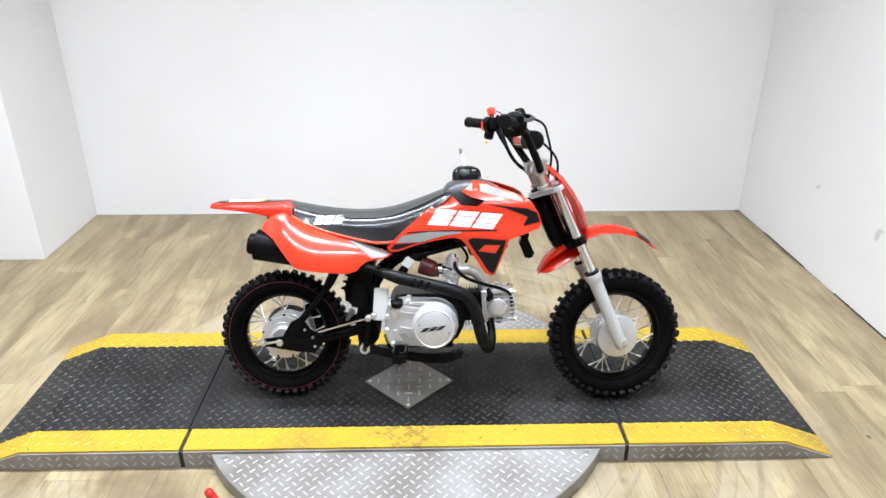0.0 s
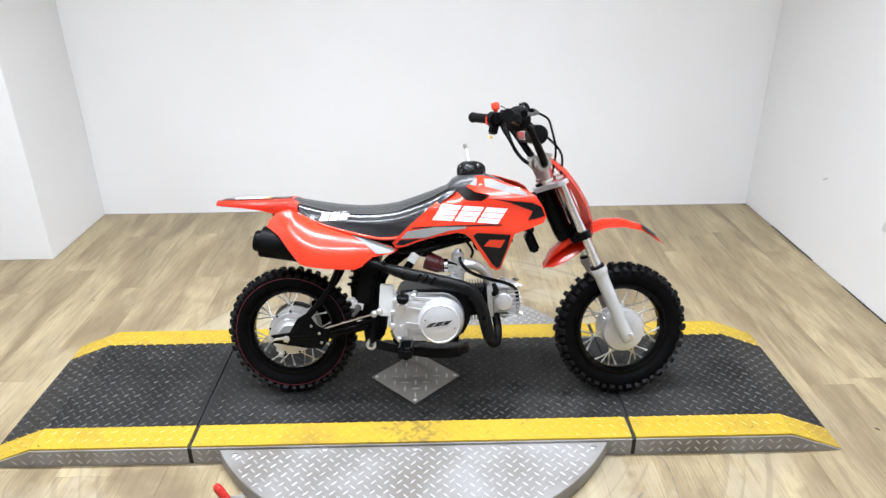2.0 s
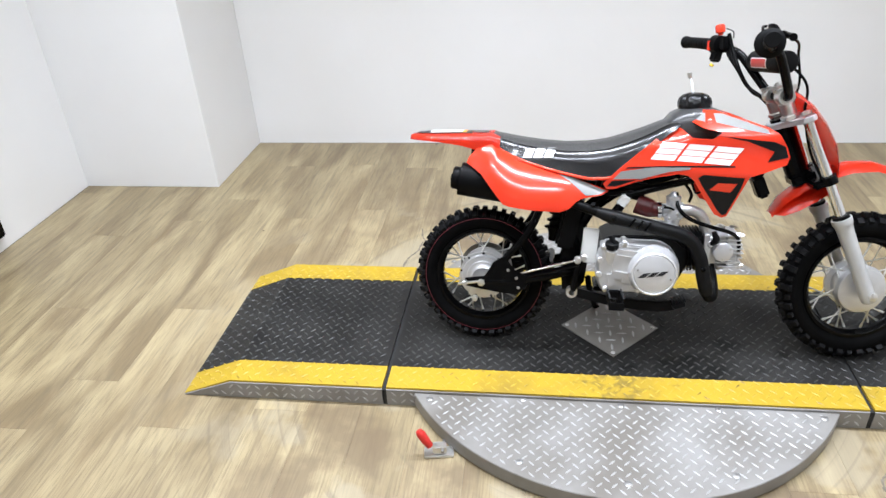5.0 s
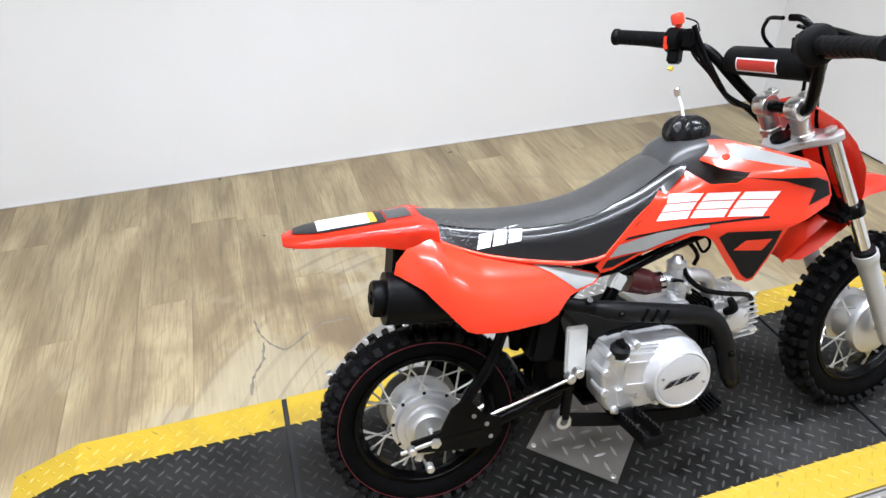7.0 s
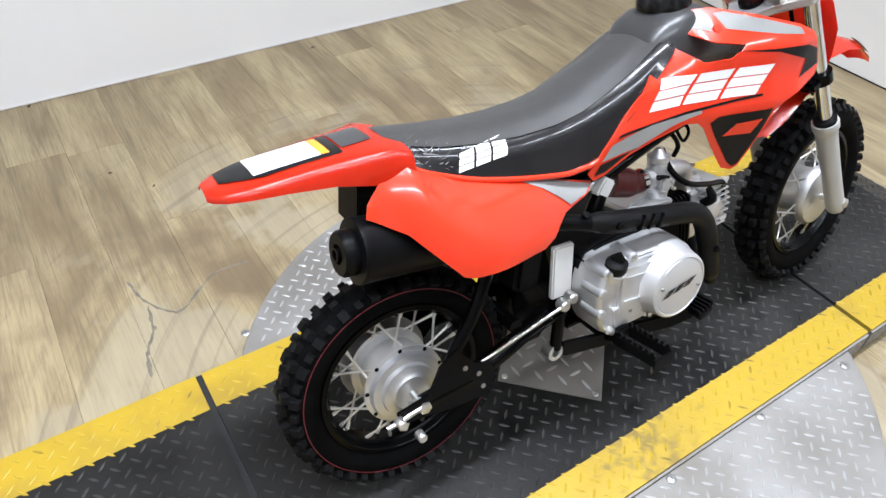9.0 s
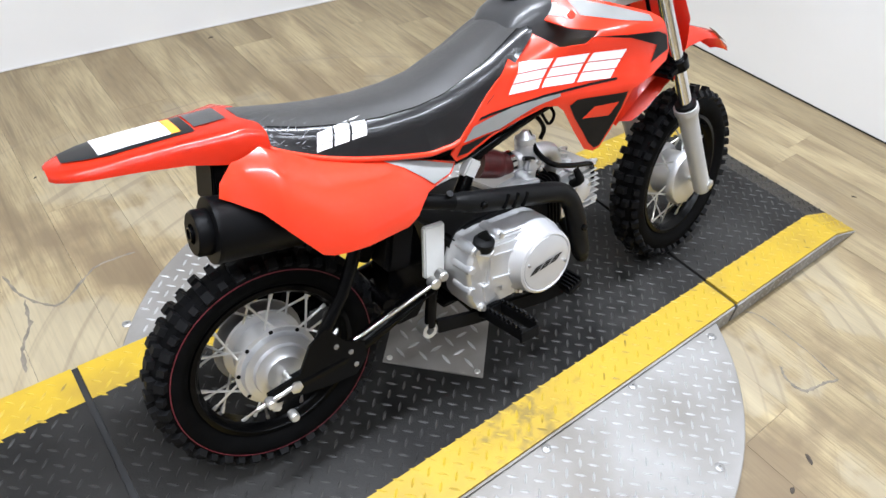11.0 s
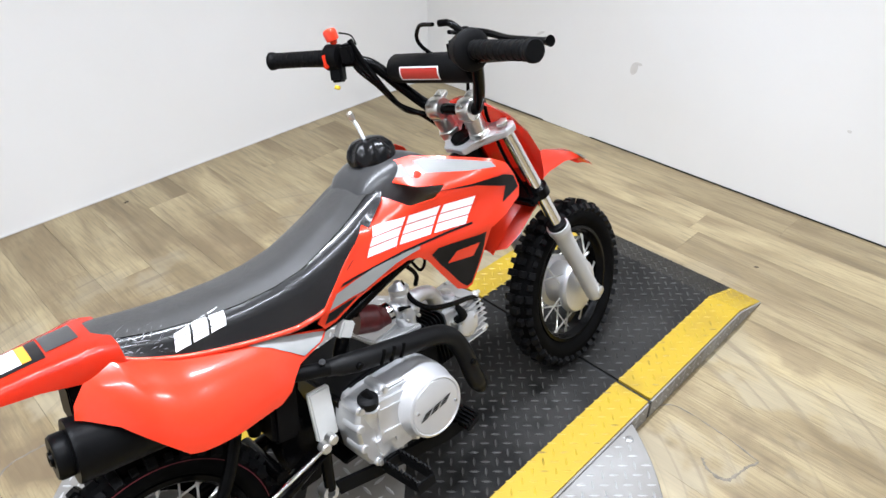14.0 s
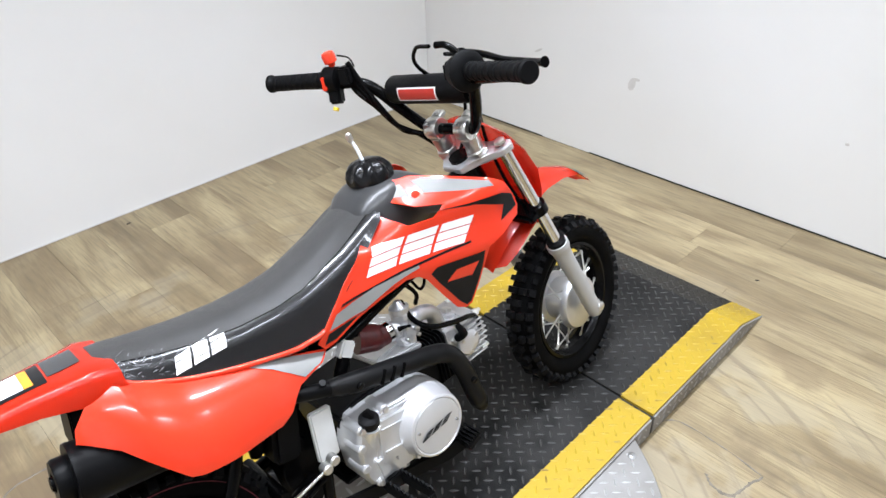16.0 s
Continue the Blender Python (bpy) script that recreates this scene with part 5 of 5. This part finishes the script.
part("cylinder", loft(bmesh.new(), [ring_at(0, 0.040, 0.043), ring_at(0.065, 0.040, 0.043)]), "black_matt", engine, "black finned cylinder")
for k in range(7):
    part("fin", loft(bmesh.new(), [ring_at(0.006 + 0.0085 * k, 0.051, 0.054), ring_at(0.0085 + 0.0085 * k, 0.051, 0.054)]), "black_matt", engine)
head_part = part("cylinder_head", loft(bmesh.new(), [ring_at(0.066, 0.047, 0.048, 0.006), ring_at(0.080, 0.047, 0.048, 0.006), ring_at(0.084, 0.036, 0.038, 0.006), ring_at(0.122, 0.036, 0.038, 0.006), ring_at(0.126, 0.044, 0.046), ring_at(0.148, 0.044, 0.046), ring_at(0.153, 0.034, 0.036)]), "alloy", engine, "silver cylinder head", 25)
base = Vector((0.03, -0.005, 0.292))
UP = Vector((-0.06, 0, 0.995))
for k in range(8):
    z = -0.042 + 0.012 * k
    part("fin", boxed(base + AX * 0.128 + UP * z, (0.078 - 0.006 * abs(k - 3.5), 0.104, 0.0032), (0, -3.4, 0), 0.001), "alloy", head_part)
for hy, hz in ((-0.041, 0.042), (-0.041, -0.042), (0.041, 0.042), (0.041, -0.042)):
    part("head_nut", lathed([(0, 0.0075), (0.010, 0.0075), (0.012, 0.005), (0.019, 0.004)], base + Vector((0, hy, 0)) + AX * 0.148 + UP * hz, AX, 6), "zinc", head_part)
for s in (1, -1):
    boss = lathed([(0, 0.024), (0.010, 0.022), (0.012, 0.018), (0.020, 0.018), (0.022, 0.015)], base + AX * 0.108 + UP * (0.034 * s), UP * s + AX * 0.35, 18)
    cover = part("valve_cover", boss, "alloy_cover", head_part, "round alloy valve cover")
    part("valve_cap", lathed([(0, 0.011), (0.007, 0.011), (0.008, 0.008)], base + AX * 0.1155 + UP * (0.055 * s), UP * s + AX * 0.35, 6), "zinc", cover)
plug_at = base + AX * 0.112 + Vector((0, -0.050, 0.0))
part("cam_cover", lathed([(0, 0.026), (0.005, 0.026), (0.008, 0.021), (0.009, 0.006)], plug_at, (0, -1, 0), 24), "alloy_cover", head_part)
for a in (30, 150, 270):
    part("cover_screw", lathed([(0, 0.0038), (0.004, 0.0038)], plug_at + Vector((0.020 * math.cos(radians(a)), -0.006, 0.020 * math.sin(radians(a)))), (0, -1, 0), 6), "zinc", head_part)
spark = part("spark_plug", lathed([(-0.008, 0.008), (0.004, 0.008), (0.005, 0.005), (0.014, 0.005)], base + AX * 0.080 + Vector((0, -0.047, 0.020)), (0.25, -0.8, 0.45), 6), "zinc", head_part)
part("plug_cap", tubed([base + AX * 0.083 + Vector((0, -0.056, 0.026)), base + AX * 0.088 + Vector((0, -0.072, 0.040)), base + AX * 0.080 + Vector((0, -0.070, 0.062))], [0.008, 0.0095, 0.006], 12, 3), "grip", spark, "black rubber plug cap")

# ---- carburettor and hoses ----
carb = bmesh.new()
lathe(carb, [(-0.030, 0.013), (-0.028, 0.018), (-0.016, 0.018), (-0.014, 0.015), (0.014, 0.015), (0.018, 0.020), (0.024, 0.020), (0.025, 0.012)], (0.024, -0.040, 0.418), (0.95, 0, 0.05), 24)
lathe(carb, [(-0.052, 0.007), (-0.050, 0.017), (-0.024, 0.020), (-0.022, 0.0225), (-0.016, 0.0225), (-0.014, 0.017), (0.014, 0.017), (0.016, 0.0185), (0.026, 0.0185), (0.030, 0.014), (0.040, 0.010)], (0.022, -0.042, 0.418), (0, 0, 1), 26)
box(carb, (0.020, -0.060, 0.412), (0.026, 0.014, 0.022), (0, 8, 0), 0.003)
box(carb, (0.040, -0.052, 0.404), (0.014, 0.018, 0.014), (0, 30, 0), 0.003)
tube(carb, [(0.022, -0.058, 0.378), (0.022, -0.062, 0.370), (0.026, -0.062, 0.360)], 0.004, 8, 3)
carburettor = part("carburettor", carb, "alloy_cover", bike, "cast silver carburettor", 28)
for x, z in ((0.010, 0.400), (0.034, 0.400), (0.030, 0.414), (0.012, 0.424)):
    part("screw", lathed([(0, 0.0036), (0.006, 0.0036), (0.007, 0.002)], (x, -0.066, z), (0, -1, 0), 8), "zinc", carburettor)
part("drain_screw", lathed([(0, 0.006), (0.006, 0.006), (0.008, 0.004)], (0.022, -0.042, 0.367), (0, 0, -1), 6), "steel", carburettor)
part("top_cap", lathed([(0, 0.019), (0.010, 0.019), (0.013, 0.012), (0.022, 0.006)], (0.022, -0.042, 0.446), (0, 0, 1), 20), "alloy", carburettor, "ribbed alloy carburettor cap")
part("clip", lathed([(-0.005, 0.0215), (0.005, 0.0215), (0.005, 0.019), (-0.005, 0.019)], (-0.012, -0.036, 0.416), (0.95, 0, 0.05), 24, True), "chrome", carburettor)
part("choke_lever", tubed([(0.020, -0.068, 0.424), (0.008, -0.072, 0.430), (-0.006, -0.070, 0.432)], [0.003, 0.003, 0.005], 8, 3), "black", carburettor)
part("intake_boot", tubed([(-0.008, -0.037, 0.416), (-0.026, -0.034, 0.417), (-0.036, -0.032, 0.419), (-0.070, -0.024, 0.430)], [0.019, 0.021, 0.025, 0.027], 20), "dark_red", carburettor, "dark red rubber intake boot")
part("intake_pipe", tubed([(0.045, -0.040, 0.419), (0.072, -0.038, 0.417), (0.100, -0.028, 0.398), (0.122, -0.012, 0.345)], [0.016, 0.0145, 0.0145, 0.018], 18), "alloy", carburettor, "curved alloy intake pipe")
part("top_cover_plate", box(boxed((-0.03, -0.03, 0.366), (0.10, 0.095, 0.010), (-6, 6, 0), 0.003), (-0.035, -0.052, 0.373), (0.085, 0.008, 0.012), (-6, 6, 20), 0.003), "alloy", engine)
hose = bmesh.new()
tube(hose, [(0.012, -0.050, 0.455), (0.016, -0.072, 0.420), (0.046, -0.082, 0.392), (0.100, -0.078, 0.372), (0.150, -0.066, 0.356), (0.178, -0.050, 0.335), (0.184, -0.046, 0.30)], 0.0052, 10, 6)
part("fuel_hose", hose, "black", bike, "black rubber hose")
wires = bmesh.new()
tube(wires, [(0.01, -0.01, 0.50), (0.035, -0.045, 0.475), (0.05, -0.05, 0.45), (0.046, -0.046, 0.43)], 0.0042, 8)
tube(wires, [(0.07, 0, 0.50), (0.082, -0.04, 0.47), (0.062, -0.05, 0.455), (0.05, -0.04, 0.48)], 0.003, 8)
part("wires", wires, "black", bike)
carburettor.matrix_basis = Matrix.Translation((-0.016, -0.008, -0.010))
part("plug", boxed((-0.124, -0.060, 0.432), (0.026, 0.020, 0.032), (0, 35, 0), 0.003), "white_plastic", bike, "white wiring plug")
part("plug_lead", tubed([(-0.130, -0.060, 0.420), (-0.145, -0.062, 0.395), (-0.155, -0.06, 0.37)], [0.012, 0.014, 0.012], 12), "black", bike)

# ---- exhaust ----
header = [(0.120, -0.02, 0.250), (0.126, -0.045, 0.215), (0.122, -0.085, 0.185), (0.104, -0.103, 0.188), (0.090, -0.107, 0.235), (0.072, -0.110, 0.300), (0.038, -0.112, 0.349), (-0.045, -0.113, 0.374), (-0.15, -0.110, 0.398), (-0.24, -0.098, 0.424), (-0.30, -0.078, 0.443)]
exhaust = part("exhaust_pipe", tubed(header, 0.0125, 16, 6), "black_matt", bike, "black painted exhaust pipe")
path = smooth_path(header[3:10], 8)
rings = []
for i, p in enumerate(path[1:45]):
    q = Vector(path[min(i + 4, len(path) - 1)]) - Vector(path[i + 2])
    q.normalize()
    nrm = Vector((0, -1, 0))
    up = q.cross(nrm)
    if up.z < 0 and i > 8:
        up = -up
    grow = 0.0185 * (0.85 if i < 2 else 1.0) * (0.78 if i > 41 else 0.93 if i > 39 else 1.0)
    rings.append([p + grow * (math.cos(a) * nrm + math.sin(a) * q.cross(nrm)) for a in np.linspace(radians(-125), radians(125), 14)])
shield_bm = loft(bmesh.new(), rings, closed=False)
bmesh.ops.solidify(shield_bm, geom=shield_bm.faces[:], thickness=0.002)
shield = part("heat_shield", shield_bm, "shield", exhaust, "black steel heat shield with three slots", 50)
for k in range(3):
    x = -0.105 + 0.020 * k
    part("slot", boxed((x, -0.1295, 0.389 - 0.24 * (x + 0.105)), (0.0055, 0.006, 0.026), (-8, 36, 0), 0.001), "black", shield, "slanted slot")
for x, z in ((-0.150, 0.398), (0.081, 0.270)):
    part("shield_bolt", lathed([(0, 0.0065), (0.004, 0.0065), (0.006, 0.004)], (x, -0.1272, z), (0, -1, 0), 12), "black", shield)
part("shield_bolt", lathed([(0, 0.006), (0.006, 0.006)], (-0.205, -0.112, 0.428), (0, -0.6, 0.8), 6), "black", shield)
MA, MB = Vector((-0.29, -0.074, 0.440)), Vector((-0.560, -0.077, 0.486))
md = (MB - MA).normalized()
ml = (MB - MA).length
can = part("silencer", lathed([(0, 0.014), (0.02, 0.030), (0.05, 0.0415), (ml - 0.006, 0.0445), (ml - 0.003, 0.0455), (ml + 0.001, 0.0445), (ml + 0.002, 0.030)], MA, md, 40), "black_matt", exhaust, "black exhaust silencer")
part("silencer_end", lathed([(0, 0.029), (0.004, 0.031), (0.018, 0.031), (0.022, 0.028), (0.022, 0.014), (0.012, 0.012)], MB, md, 36), "black_matt", can, "black end cap")
part("tail_pipe", lathed([(0.0, 0.010), (0.026, 0.010), (0.026, 0.0075), (0.0, 0.0075)], MB, md, 20, True), "black", can)

# ---- floor planks, laid along y ----
PLANK, LONG = 0.152, 1.22
floor = thing("floor", boxed(((X0 + X1) / 2, (Y0 + Y1) / 2, -0.054), (X1 - X0 + 2 * T, Y1 - Y0 + 2 * T, 0.10)), "seam", "worn vinyl plank floor, pale brown wood print", "floor", "structure")


def plank_mesh(w, ln):
    bm = boxed((0, 0, -0.002), (w - 0.0006, ln - 0.0006, 0.004))
    return finish(bm, "plank", "wood", 20)


whole = plank_mesh(PLANK, LONG)
random.seed(7)
x = X0
col = 0
while x < X1 - 0.001:
    w = min(PLANK, X1 - x)
    y = Y0 - random.random() * LONG
    while y < Y1:
        a, b = max(y, Y0), min(y + LONG, Y1)
        if b - a > 0.02:
            full = abs(b - a - LONG) < 1e-6 and abs(w - PLANK) < 1e-6
            ob = new("plank", whole if full else plank_mesh(w, b - a))
            ob.parent = floor
            ob.matrix_basis = pose(x + w / 2, (a + b) / 2, 0)
        y += LONG
    x += PLANK
